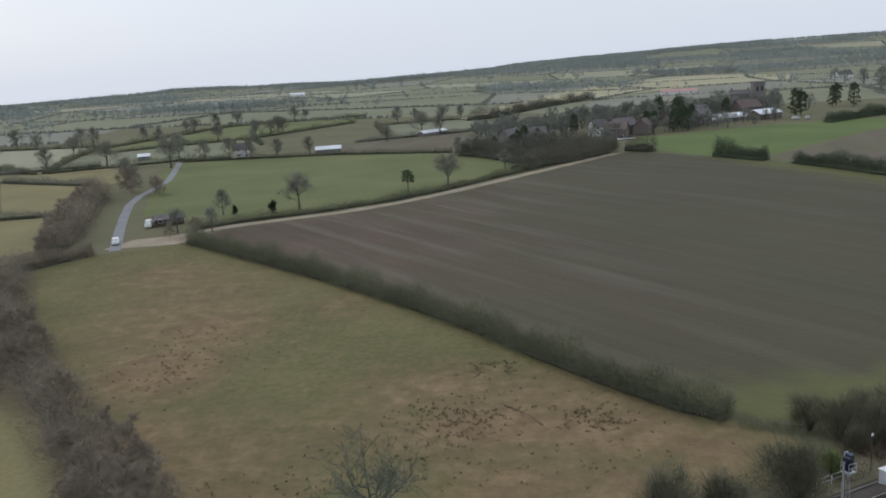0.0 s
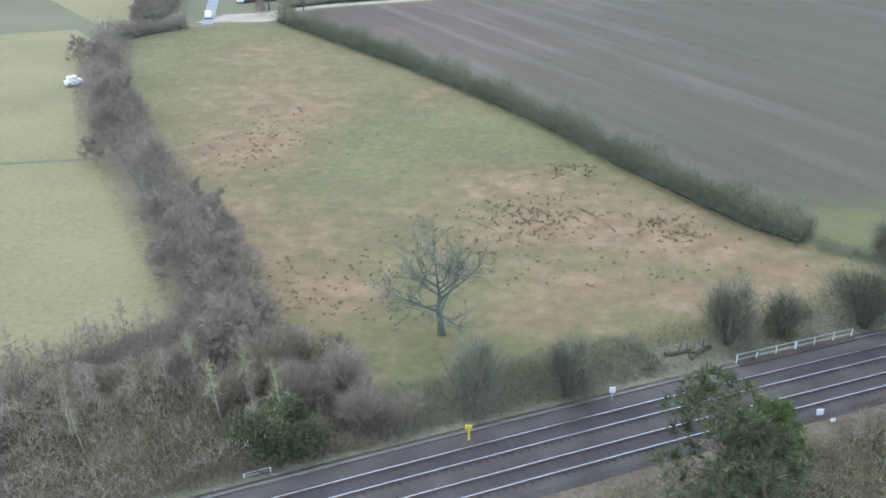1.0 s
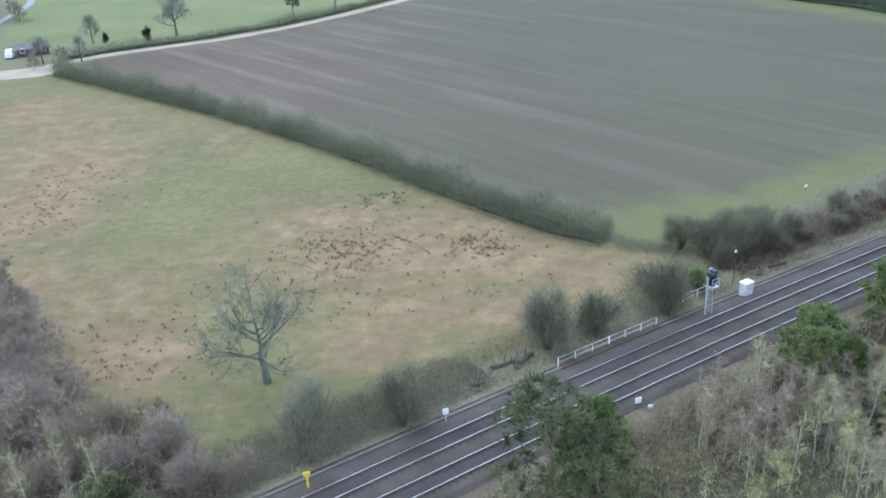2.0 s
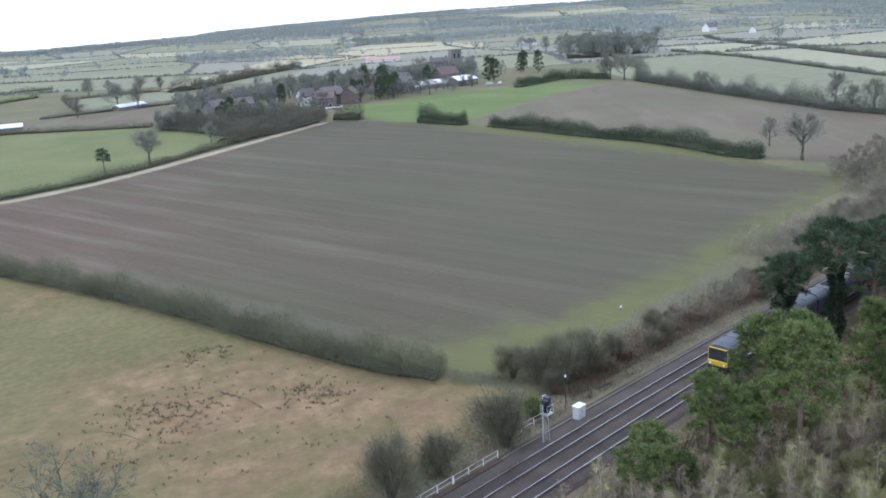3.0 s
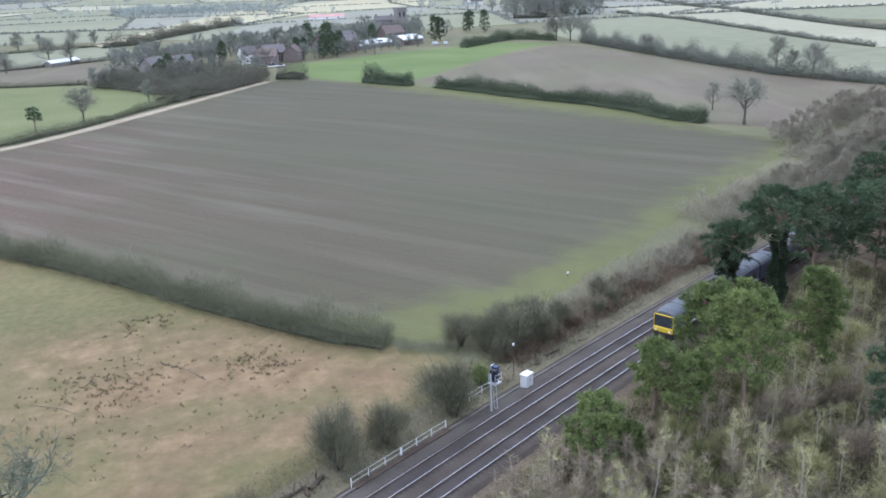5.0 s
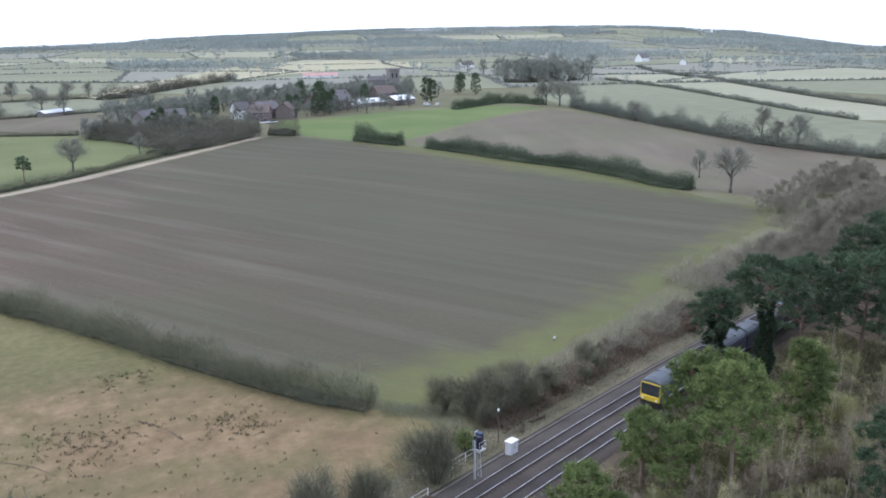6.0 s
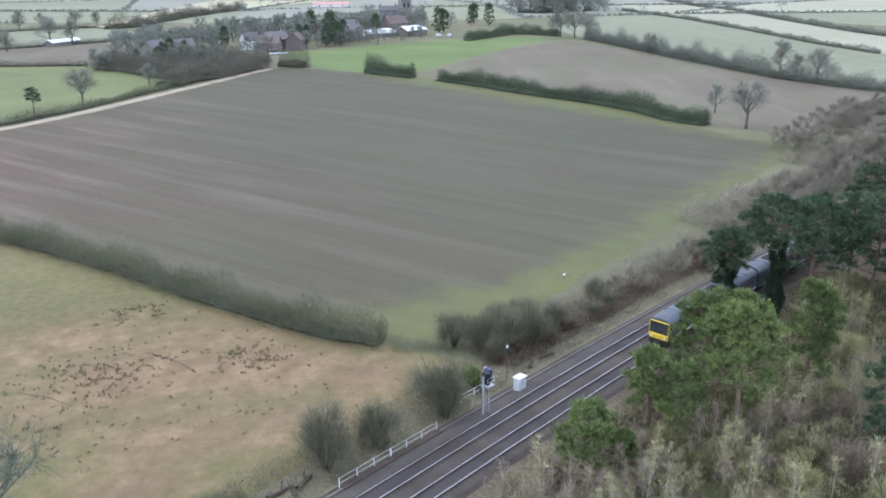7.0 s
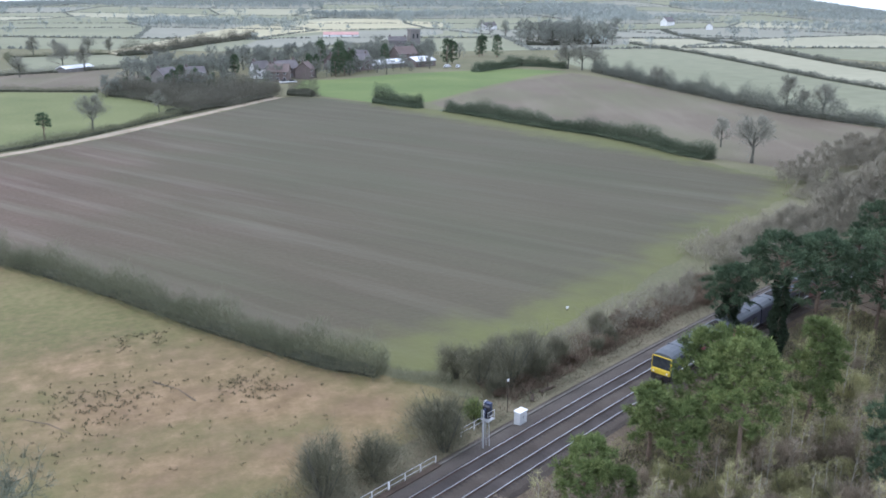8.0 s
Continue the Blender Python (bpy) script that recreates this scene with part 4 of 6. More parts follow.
TALL = bare_stock("ash_tree", 32, M_BARK, M_TWIG, h=12.5, spread=4.2, limbs=12, sub=7, twigs=18, trunk_r=0.28, start=0.25, lift=1.6, blade=(0.8, 0.03), fan=7, reach=0.45)
GREY = bare_stock("birch_tree", 33, M_TWIG_BROWN, M_TWIG_BROWN, h=10.0, spread=3.6, limbs=10, sub=5, twigs=18, trunk_r=0.09, start=0.12, blade=(1.1, 0.028), fan=5, lift=1.5)
GREYB = bare_stock("birch_tree", 34, M_TWIG_BROWN, M_TWIG_BROWN, h=9.0, spread=3.8, limbs=10, sub=5, twigs=18, trunk_r=0.085, start=0.1, blade=(1.1, 0.028), fan=5, lift=1.5)
for x, y, s, stock, label in (
        (0.6, 293.5, 1.0, FIELD_OAK, "bare oak on the meadow hedge"), (-46.5, 262.6, 1.0, FIELD_OAK, "bare oak on the meadow hedge"),
        (-69.8, 259.5, 0.72, TALL, "small bare tree beside the meadow hedge"), (23.4, 332, 0.72, TALL, "small bare tree above the hedge"),
        (163, 179.5, 1.1, FIELD_OAK, "broad bare oak at the field corner"), (171.8, 202.7, 0.75, TALL, "slim bare tree at the field edge"),
        (249.7, 259.8, 1.2, TALL, "tall bare hedgerow tree"), (250.4, 242, 1.05, FIELD_OAK, "tall bare hedgerow tree"), (249.5, 251, 0.8, TALL, "tall bare hedgerow tree"),
        (263, 450, 1.35, FIELD_OAK, "large bare hedgerow oak"), (267, 441, 1.3, FIELD_OAK, "large bare hedgerow oak"), (270, 432, 1.25, FIELD_OAK, "large bare hedgerow oak"), (262, 458, 1.0, TALL, "large bare hedgerow oak"), (253.8, 349.6, 0.85, FIELD_OAK, "bare tree in the far hedge"),
        (-134, 414, 1.35, FIELD_OAK, "broad bare tree beside the lane"), (-110.5, 436, 1.05, TALL, "bare tree in the meadow's back hedge"), (-99, 432, 1.0, TALL, "bare tree in the meadow's back hedge"),
        (-85.5, 433, 0.9, TALL, "bare tree in the meadow's back hedge"), (-69, 434, 0.9, TALL, "bare tree in the meadow's back hedge"), (-125, 441, 1.0, TALL, "bare tree in the meadow's back hedge"),
        (-33, 493, 0.9, FIELD_OAK, "bare tree standing in a field"), (-13, 523, 1.3, FIELD_OAK, "bare tree standing in a field"), (-2, 519, 1.2, TALL, "bare tree standing in a field"),
        (-140, 370, 0.9, FIELD_OAK, "dark bare tree by the lane"), (-130, 348, 0.8, FIELD_OAK, "dark bare tree by the lane"),
        (-118, 262, 0.75, GREY, "bare tree in the lane hedge"), (-112, 236, 0.7, GREYB, "bare tree in the lane hedge"), (-104, 222, 0.65, GREY, "bare tree in the lane hedge"),
        (-76, 233, 0.6, FIELD_OAK, "bare tree by the gateway"), (-66, 232, 0.6, TALL, "bare tree by the gateway")):
    stock.put(x, y, s, x * 1.7, label)
rng = np.random.default_rng(39)
for pts in FIELD_HEDGES:
    p, _, t = along(pts, 1.0)
    for u in rng.uniform(0, 1, int(t[-1] / 38)):
        x, y = p[int(u * (len(p) - 1))]
        (FIELD_OAK, TALL)[int(u * 100) % 2].put(x + rng.normal(0, 1.5), y + rng.normal(0, 1.5), rng.uniform(0.9, 1.35), rng.uniform(0, 6), "bare tree in a field hedge beyond the meadow", "tree", "field hedge trees")
THORN = bare_stock("thorn_tree", 37, M_TWIG_MAUVE, M_TWIG_MAUVE, h=7.0, spread=3.2, limbs=11, sub=5, twigs=20, trunk_r=0.1, start=0.08, blade=(0.8, 0.026), fan=6, lift=1.3)
rng = np.random.default_rng(38)
for (ax, ay), (bx_, by_) in zip(LEFT_HEDGE, LEFT_HEDGE[1:]):
    for i in range(5):
        u = rng.uniform(0, 1)
        THORN.put(ax + (bx_ - ax) * u + rng.normal(0, 2.4), ay + (by_ - ay) * u + rng.normal(0, 2.4), rng.uniform(0.6, 1.05), rng.uniform(0, 6), "leafless mauve-brown thorn tree in the overgrown hedge", "tree", "overgrown hedge thorns")
for x, y, k in ((-101, 206, 0.9), (-104, 214, 1.0), (-107, 224, 1.15), (-110, 234, 1.1), (-113, 244, 1.2), (-117, 256, 1.2), (-120, 268, 1.1), (-124, 280, 1.2), (-127, 292, 1.1), (-130, 306, 1.2), (-122, 326, 1.5), (-126, 332, 1.4), (-111, 322, 1.0), (-108, 316, 0.9), (-76, 226, 0.6), (-70, 229, 0.7)):
    THORN.put(x, y, k, x * 1.3, "leafless mauve-brown thorn tree beside the lane", "tree", "lane thorns")
STUMP = bush_stock("ivy_stump", 41, 4.6, 2.0, M_IVY, 900, (0.5, 0.25), 4)
STUMP.put(-53.8, 256.5, 1.0, 0.0, "ivy-covered broken tree stump in the hedge")
STUMP.put(-66.0, 259.0, 0.7, 2.0, "dark ivy-covered bush in the hedge")

# ---- conifer by the meadow ----
FIR = pine_stock("pine_tree", 51, 7.6, 1.9, M_PINE, 0.42, 22, 8, 26, 0.7)
FIR.put(-12.9, 282.0, 1.0, 0.4, "small dark pine in the meadow hedge")

# ---- bushes along the line ----
BUSH = bush_stock("hawthorn_bush", 61, 5.0, 5.0, M_BUSH, 15000, (0.55, 0.022), 22)
BUSHB = bush_stock("hawthorn_bush", 62, 5.4, 4.4, M_BUSH, 13000, (0.55, 0.022), 22)
THICKET = bush_stock("thorn_bush", 66, 4.6, 5.4, M_TWIG_MAUVE, 12000, (0.7, 0.024), 22)
THICKETB = bush_stock("thorn_bush", 67, 4.0, 5.0, M_PALESTEM, 11000, (0.7, 0.024), 22)
GORSE = bush_stock("gorse_bush", 63, 3.0, 3.0, M_PINE_LIGHT, 2200, (0.4, 0.09))
BRAMBLE = bush_stock("bramble_bush", 64, 2.2, 4.0, M_RUSSET, 3600, (0.5, 0.06))
HOLLY = bush_stock("holly_bush", 65, 4.0, 4.2, M_PINE_OLIVE, 9000, (0.34, 0.1))
for x, y, s, stock, label in (
        (-4.3, 55.9, 1.27, BUSH, "rounded bare hawthorn bush by the railway"), (3.5, 58.2, 1.06, BUSHB, "bare hawthorn bush by the railway"),
        (17.9, 67.4, 1.24, BUSHB, "bare hawthorn bush behind the walkway"), (23.2, 69.6, 1.00, BUSH, "bare hawthorn bush behind the walkway"),
        (31.0, 71.6, 1.36, BUSH, "dense bare bush beside the signal"), (36.3, 76.2, 0.95, GORSE, "yellow-green gorse bush behind the signal"),
        (38.4, 86.4, 0.88, BUSHB, "dense bare thicket at the hedge corner"), (40.6, 84, 1.06, BUSH, "dense bare thicket at the hedge corner"), (43.4, 82.2, 1.12, BUSHB, "dense bare thicket at the hedge corner"), (46.8, 83, 1.06, BUSH, "dense bare thicket at the hedge corner"), (43.6, 86.8, 0.94, BUSH, "dense bare thicket at the hedge corner"), (48.2, 87, 0.94, BUSHB, "dense bare thicket at the hedge corner"), (51.6, 86.2, 0.81, BUSH, "dense bare thicket at the hedge corner"), (40.8, 80.8, 0.6, BUSHB, "dense bare thicket at the hedge corner"),
        ):
    stock.put(x, y, s, x * 1.3, label, "bush")
for x, y, s, stock, label in (
        (-16.4, 48.8, 0.8, HOLLY, "dark evergreen bush by the railway"), (-19.4, 48.4, 0.95, HOLLY, "dark evergreen bush by the railway"), (-18.0, 51.4, 0.8, HOLLY, "dark evergreen bush by the railway"),
        (-9.6, 53.6, 0.7, THICKETB, "warm brown leafless thorn bush in the corner scrub"), (-12.4, 53.0, 0.8, THICKET, "warm brown leafless thorn bush in the corner scrub"), (-15.2, 57.4, 0.9, THICKET, "warm brown leafless thorn bush in the corner scrub"), (-27.4, 61.4, 1.05, THICKET, "warm brown leafless thorn bush in the corner scrub"), (-25.5, 65.4, 0.9, THICKETB, "warm brown leafless thorn bush in the corner scrub"), (-20.2, 61.4, 0.9, THICKETB, "warm brown leafless thorn bush in the corner scrub"), (-24.1, 55.0, 0.9, THICKETB, "warm brown leafless thorn bush in the corner scrub"), (-30.5, 66.6, 0.9, THICKET, "warm brown leafless thorn bush in the corner scrub"), (-29.0, 57.0, 0.8, THICKET, "warm brown leafless thorn bush in the corner scrub"),
        (-18.0, 55.0, 0.9, THICKET, "warm brown leafless thorn bush in the corner scrub"), (-22.5, 58.0, 1.0, THICKETB, "warm brown leafless thorn bush in the corner scrub")):
    stock.put(x, y, s, x * 1.3, label, "bush")
rng = np.random.default_rng(77)
for i in range(26):
    x = rng.uniform(44, 100)
    px, py, _ = beside(x, -rng.uniform(4.5, 11.0))
    (BRAMBLE, BRAMBLE, BUSH)[i % 3].put(px, py, rng.uniform(0.45, 0.85), rng.uniform(0, 6), "russet bramble scrub beside the line", "bush", "lineside scrub")

# ---- grey bare belt between the headland and the railway ----
rng = np.random.default_rng(78)
for i in range(74):
    x = rng.uniform(62, 215)
    px, py, _ = beside(x, -rng.uniform(6, 8.5 + 0.1 * (x - 62)))
    (GREY, GREYB, GREY, GREYB)[i % 4].put(px, py, rng.uniform(0.26, 0.42) * (0.9 + (x - 60) / 85), rng.uniform(0, 6), "leafless grey-brown birch in the lineside belt", "tree", "lineside birches")
for i in range(86):
    x = rng.uniform(112, 235)
    px, py, _ = beside(x, -rng.uniform(6, 12 + 0.13 * (x - 112)))
    (GREY, GREYB)[i % 2].put(px, py, rng.uniform(0.5, 0.72) * (1 + (x - 112) / 300), rng.uniform(0, 6), "leafless grey-brown birch in the lineside belt", "tree", "lineside birches")
for x, y, s in ((158, 160, 0.7), (168, 166, 0.8), (180, 172, 0.9), (192, 176, 1.0), (150, 153, 0.6), (163, 163, 0.75), (174, 168, 0.85), (186, 173, 0.9), (198, 178, 1.0), (155, 155, 0.7), (170, 161, 0.8), (182, 166, 0.9), (161, 155, 0.8), (192, 169, 0.95)):
    GREYB.put(x, y, 0.8 * s, x, "leafless grey-brown birch in the lineside belt", "tree", "lineside birches")

for i in range(60):
    u = rng.uniform(0, 1)
    (GREY, GREYB)[i % 2].put(148 + 62 * u + rng.normal(0, 3.5), 150 + 26 * u + rng.normal(0, 4.5), rng.uniform(0.35, 0.6) * (0.8 + 0.6 * u), rng.uniform(0, 6), "leafless grey-brown birch in the lineside belt", "tree", "lineside birches")

# ---- pines south of the line ----
PINE_A = pine_stock("scots_pine", 71, 16.0, 3.3, M_PINE_LIGHT, 0.44, 54, 14, 36, 0.55, top=0.55)
PINE_F = pine_stock("scots_pine", 76, 15.0, 2.0, M_PINE_LIGHT, 0.34, 42, 13, 34, 0.6, lean=0.03)
PINE_B = pine_stock("scots_pine", 72, 8.8, 2.6, M_PINE_LIGHT, 0.26, 36, 13, 34, 0.6, lean=0.05)
PINE_I = pine_stock("scots_pine", 79, 9.4, 2.3, M_PINE_LIGHT, 0.3, 30, 13, 34, 0.6, lean=-0.06)
PINE_C = pine_stock("scots_pine", 73, 13.0, 3.0, M_PINE, 0.22, 44, 12, 30, 0.6)
PINE_D = pine_stock("ivy_clad_pine", 74, 16.4, 4.2, M_PINE, 0.6, 42, 13, 34, 0.5, ivy=1.0, lean=0.02)
PINE_H = pine_stock("ivy_clad_pine", 78, 13.0, 3.6, M_PINE, 0.5, 40, 13, 34, 0.5, ivy=1.7)
PINE_G = pine_stock("scots_pine", 77, 9.6, 3.3, M_PINE_OLIVE, 0.18, 38, 10, 24, 0.55, lean=0.06)
PINE_E = pine_stock("scots_pine", 75, 16.0, 4.2, M_PINE, 0.3, 56, 12, 30, 0.55)
for x, y, s, stock, label in (
        (53.0, 56.0, 0.95, PINE_A, "tall yellow-green Scots pine with a pale bare trunk"), (57.0, 65.6, 1.22, PINE_B, "yellow-green pine by the line"),
        (48.3, 62.6, 0.9, PINE_I, "yellow-green pine by the line"), (49.8, 59.4, 0.84, PINE_B, "yellow-green pine by the line"),
        (37.8, 56.5, 0.88, PINE_B, "young pine beside the track"), (40.4, 55.6, 0.55, PINE_I, "young pine beside the track"),
        (63.0, 57.9, 0.95, PINE_F, "slender yellow-green pine in the scrub"), (63.4, 48.6, 0.85, PINE_C, "blue-green pine at the wood's edge"),
        (74.4, 74.6, 1.04, PINE_D, "tall ivy-clad pine by the line"), (73.6, 82.0, 0.86, PINE_H, "dark ivy-clad pine close to the rails"),
        (12.4, 45.2, 1.08, PINE_G, "airy olive pine close to the south track"), (15.0, 43.6, 0.85, PINE_G, "airy olive pine close to the south track"), (16.8, 48.0, 0.82, PINE_B, "yellow-green pine close to the south track")):
    stock.put(x, y, s, x * 2.1, label)
rng = np.random.default_rng(79)
for x, off, s in ((82, 11, 0.9), (86, 17, 0.95), (91, 12, 1.0), (94, 20, 1.0), (99, 15, 1.05), (103, 22, 1.0), (108, 14, 1.0), (112, 24, 1.05), (117, 16, 1.0), (124, 20, 1.05), (131, 15, 1.0), (138, 22, 1.0), (146, 17, 1.0), (90, 27, 0.9), (100, 31, 0.95), (110, 33, 1.0), (122, 30, 1.0), (84, 23, 0.85), (80, 30, 0.8), (88, 8.5, 0.8), (96, 26, 1.0), (105, 18, 1.0), (116, 27, 1.0), (128, 26, 1.0), (104, 9.5, 0.9), (114, 10, 0.95)):
    px, py, _ = beside(x, off)
    (PINE_E, PINE_C)[int(x) % 2].put(px, py, s, x, "dark green Scots pine in the railway wood", "tree", "railway wood pines")

# ---- scrub: saplings, brush and tussocks ----
SAP = bare_stock("sapling", 81, M_PALEBARK, M_STRAWTWIG, True, h=8.0, spread=1.0, limbs=9, sub=2, twigs=5, trunk_r=0.075, start=0.3, blade=(0.7, 0.03), fan=3, lift=2.2, wander=0.006)
SAPB = bare_stock("sapling", 82, M_PALEBARK, M_STRAWTWIG, True, h=9.0, spread=1.1, limbs=9, sub=2, twigs=5, trunk_r=0.08, start=0.35, blade=(0.7, 0.03), fan=3, lean=0.07, lift=2.2, wander=0.006)
SAPC = bare_stock("sapling", 83, M_BARK, M_STRAWTWIG, True, h=5.0, spread=1.7, limbs=9, sub=4, twigs=7, trunk_r=0.06, start=0.1, blade=(0.6, 0.04), fan=3)
SAPD = bare_stock("sapling", 84, M_PALEBARK, M_PALESTEM, True, h=7.0, spread=1.3, limbs=9, sub=3, twigs=6, trunk_r=0.07, start=0.2, blade=(0.6, 0.03), fan=3, lift=2.0, wander=0.008)
rng = np.random.default_rng(80)
for i in range(105):
    x = rng.uniform(12, 82)
    px, py, _ = beside(x, rng.uniform(11.5 if x < 44 or x > 62 else 19, 34))
    (SAP, SAPB, SAPC)[i % 3].put(px, py, rng.uniform(0.6, 1.15), rng.uniform(0, 6), "thin pale leafless sapling in rough scrub", "sapling", "scrub saplings south of the line")
for i in range(50):
    x, y = rng.uniform(-52, -14), 0
    px, py, _ = beside(x, -rng.uniform(4, 19))
    (SAPD, SAPD, SAPB)[i % 3].put(px, py, rng.uniform(0.55, 1.0), rng.uniform(0, 6), "thin pale leafless sapling in the corner scrub", "sapling", "corner scrub saplings")


for i in range(80):
    x = rng.uniform(20, 36)
    px, py, _ = beside(x, rng.uniform(9.5, 19))
    SAPD.put(px, py, rng.uniform(0.5, 0.95), rng.uniform(0, 6), "thin grey leafless sapling beside the line", "sapling", "scrub saplings south of the line")
for i in range(34):
    u = rng.uniform(0, 1)
    SAPD.put(-32 - 30 * u + rng.normal(0, 2.0), 66 - 28 * u + rng.normal(0, 2.0), rng.uniform(0.4, 0.8), rng.uniform(0, 6), "thin grey leafless sapling at the field's edge", "sapling", "corner scrub saplings")


for i in range(110):
    x = rng.uniform(24, 62)
    px, py, _ = beside(x, rng.uniform(13, 30) if x < 46 else rng.uniform(20, 34))
    (SAPD, SAPD, SAP)[i % 3].put(px, py, rng.uniform(0.55, 1.0), rng.uniform(0, 6), "thin grey leafless sapling beside the line", "sapling", "scrub saplings south of the line")


WILLOW = bush_stock("willow_bush", 68, 4.4, 4.6, M_STRAWTWIG, 9000, (0.75, 0.03), 26)
WILLOWB = bush_stock("willow_bush", 69, 3.4, 4.2, M_WILLOW, 9000, (0.65, 0.03), 22)
for i in range(48):
    x = rng.uniform(34, 92)
    px, py, _ = beside(x, rng.uniform(17, 38))
    (WILLOW, WILLOWB, THICKETB, THICKETB)[i % 4].put(px, py, rng.uniform(0.55, 1.05), rng.uniform(0, 6), "bushy leafless sallow with yellow-green and grey twigs", "bush", "sallow scrub south of the line")
for i in range(16):
    x = rng.uniform(26, 46)
    px, py, _ = beside(x, rng.uniform(12, 22))
    (THICKETB, WILLOWB)[i % 2].put(px, py, rng.uniform(0.45, 0.8), rng.uniform(0, 6), "grey-brown leafless bush in the scrub by the line", "bush", "sallow scrub south of the line")


def brush(name, label, x0, x1, o0, o1, count, mat, seed, blade, heights):
    """Low tangled growth over a strip beside the line."""
    r = np.random.default_rng(seed)
    xs, os = r.uniform(x0, x1, count), r.uniform(o0, o1, count)
    s = 2 * -5.087e-4 * xs + 0.50667
    n = np.hypot(s, 1)
    px, py = xs + s / n * os, rail_y(xs) - os / n
    lump = np.clip(0.55 + 0.5 * np.sin(px * 0.9 + 1.3 * np.sin(py * 0.5)) * np.sin(py * 0.8 + np.sin(px * 0.4)), 0.05, 1)
    at = np.stack([px, py, 0.1 + heights * lump * r.uniform(0, 1, count)], 1)
    way = np.concatenate([r.normal(0, 0.6, (count, 2)), r.uniform(0.3, 1.2, (count, 1))], 1)
    tris = slivers(r, at, way, blade[0] * r.uniform(0.5, 1.5, count), blade[1] * r.uniform(0.5, 1.5, count))
    return tagged(new(name, tri_mesh(name, tris, mat)), label, "undergrowth", "", "stuff")


brush("undergrowth", "tangled straw and bramble undergrowth below the saplings", 8, 95, 12, 40, 42000, M_STRAWTWIG, 91, (0.7, 0.045), 1.6)
brush("undergrowth", "brown bramble undergrowth below the saplings", 8, 95, 8.0, 40, 36000, M_BRAMBLE, 92, (0.6, 0.06), 1.3)
brush("undergrowth", "dark green bramble and ivy patches below the saplings", 10, 95, 9.0, 40, 15000, M_PINE_OLIVE, 83, (0.45, 0.09), 1.5)
hedge("low mauve scrub along the pale field's edge", [(-30, 66), (-38, 61), (-46, 54), (-60, 42), (-84, 30)], 2.0, 6.0, M_TWIG_MAUVE, 27, 300, (0.7, 0.035), core=False, name="scrub")
brush("undergrowth", "dark bramble and ivy below the pines", 12, 90, 9, 38, 34000, M_TUSSOCK, 87, (0.5, 0.08), 1.2)
brush("undergrowth", "russet bramble and dead stems in the field corner", -62, -8, -20, -3.2, 60000, M_RUSSET, 93, (0.6, 0.05), 1.8)
brush("undergrowth", "pale dead stems in the field corner", -62, -12, -20, -4, 40000, M_PALESTEM, 94, (0.8, 0.04), 2.6)
brush("undergrowth", "russet bramble along the line below the headland", 44, 110, -10.5, -5, 22000, M_RUSSET, 98, (0.6, 0.06), 1.3)
brush("birch_scrub", "grey leafless birch scrub between field and railway", 56, 105, -13, -7, 9000, M_TWIG_BROWN, 86, (1.2, 0.03), 3.4)
brush("birch_scrub", "grey leafless birch scrub between field and railway", 100, 230, -21, -6, 70000, M_TWIG_BROWN, 99, (1.1, 0.05), 3.6)
brush("birch_scrub", "grey leafless birch scrub at the field corner", 152, 235, -30, -18, 30000, M_TWIG_BROWN, 89, (1.0, 0.055), 2.2)
brush("undergrowth", "pale mauve dead stems and saplings in the corner", -80, -24, -22, -14, 30000, M_PALESTEM, 90, (0.9, 0.045), 3.0)
brush("verge_growth", "dead grass and bramble on the verge", -24, 110, -10, -3.2, 24000, M_BRAMBLE, 95, (0.4, 0.045), 0.45)
brush("verge_growth", "olive rough grass on the verge", -24, 60, -11, -3.4, 12000, M_HEDGE, 88, (0.35, 0.05), 0.3)
brush("verge_growth", "rough olive brush between the lineside bushes", -22, 14, -9.5, -3.6, 26000, M_BUSH, 85, (0.45, 0.03), 1.1)
brush("verge_growth", "dead straw grass on the verge", -20, 95, 7.4, 16, 45000, M_STRAWTWIG, 96, (0.45, 0.04), 0.55)


def tussocks():
    """Rush and dead grass tufts, thick in some patches of the pasture."""
    r = np.random.default_rng(97)
    tris = []
    patches = ((-0.2, 95, 3.4, 3.6, 190), (15.8, 92.8, 2.4, 2.0, 110), (4.8, 113, 2.2, 0.5, 26), (2.8, 110.5, 0.5, 1.4, 18), (7.2, 110.5, 0.5, 1.6, 18), (8, 100, 9, 6, 36), (-8, 84, 8, 6, 70), (-42, 128, 7, 9, 90), (-22, 74, 6, 4, 110), (8, 82, 9, 5, 45), (-44, 118, 6, 6, 60))
    for cx, cy, sx, sy, n in patches:
        for x, y in zip(r.normal(cx, sx, n), r.normal(cy, sy, n)):
            m = 7
            at = np.stack([x + r.normal(0, 0.14, m), y + r.normal(0, 0.14, m), np.full(m, 0.05)], 1)
            way = np.stack([r.normal(0, 0.4, m), r.normal(0, 0.4, m), np.full(m, 0.8)], 1)
            tris.append(slivers(r, at, way, 0.26 * r.uniform(0.5, 1.6, m), 0.075 * r.uniform(0.5, 1.6, m)))
    tagged(new("tussock_grass", tri_mesh("tussock_grass", np.concatenate(tris), M_TUSSOCK)), "dark rush tussocks scattered over the pasture", "grass", "", "stuff")


tussocks()

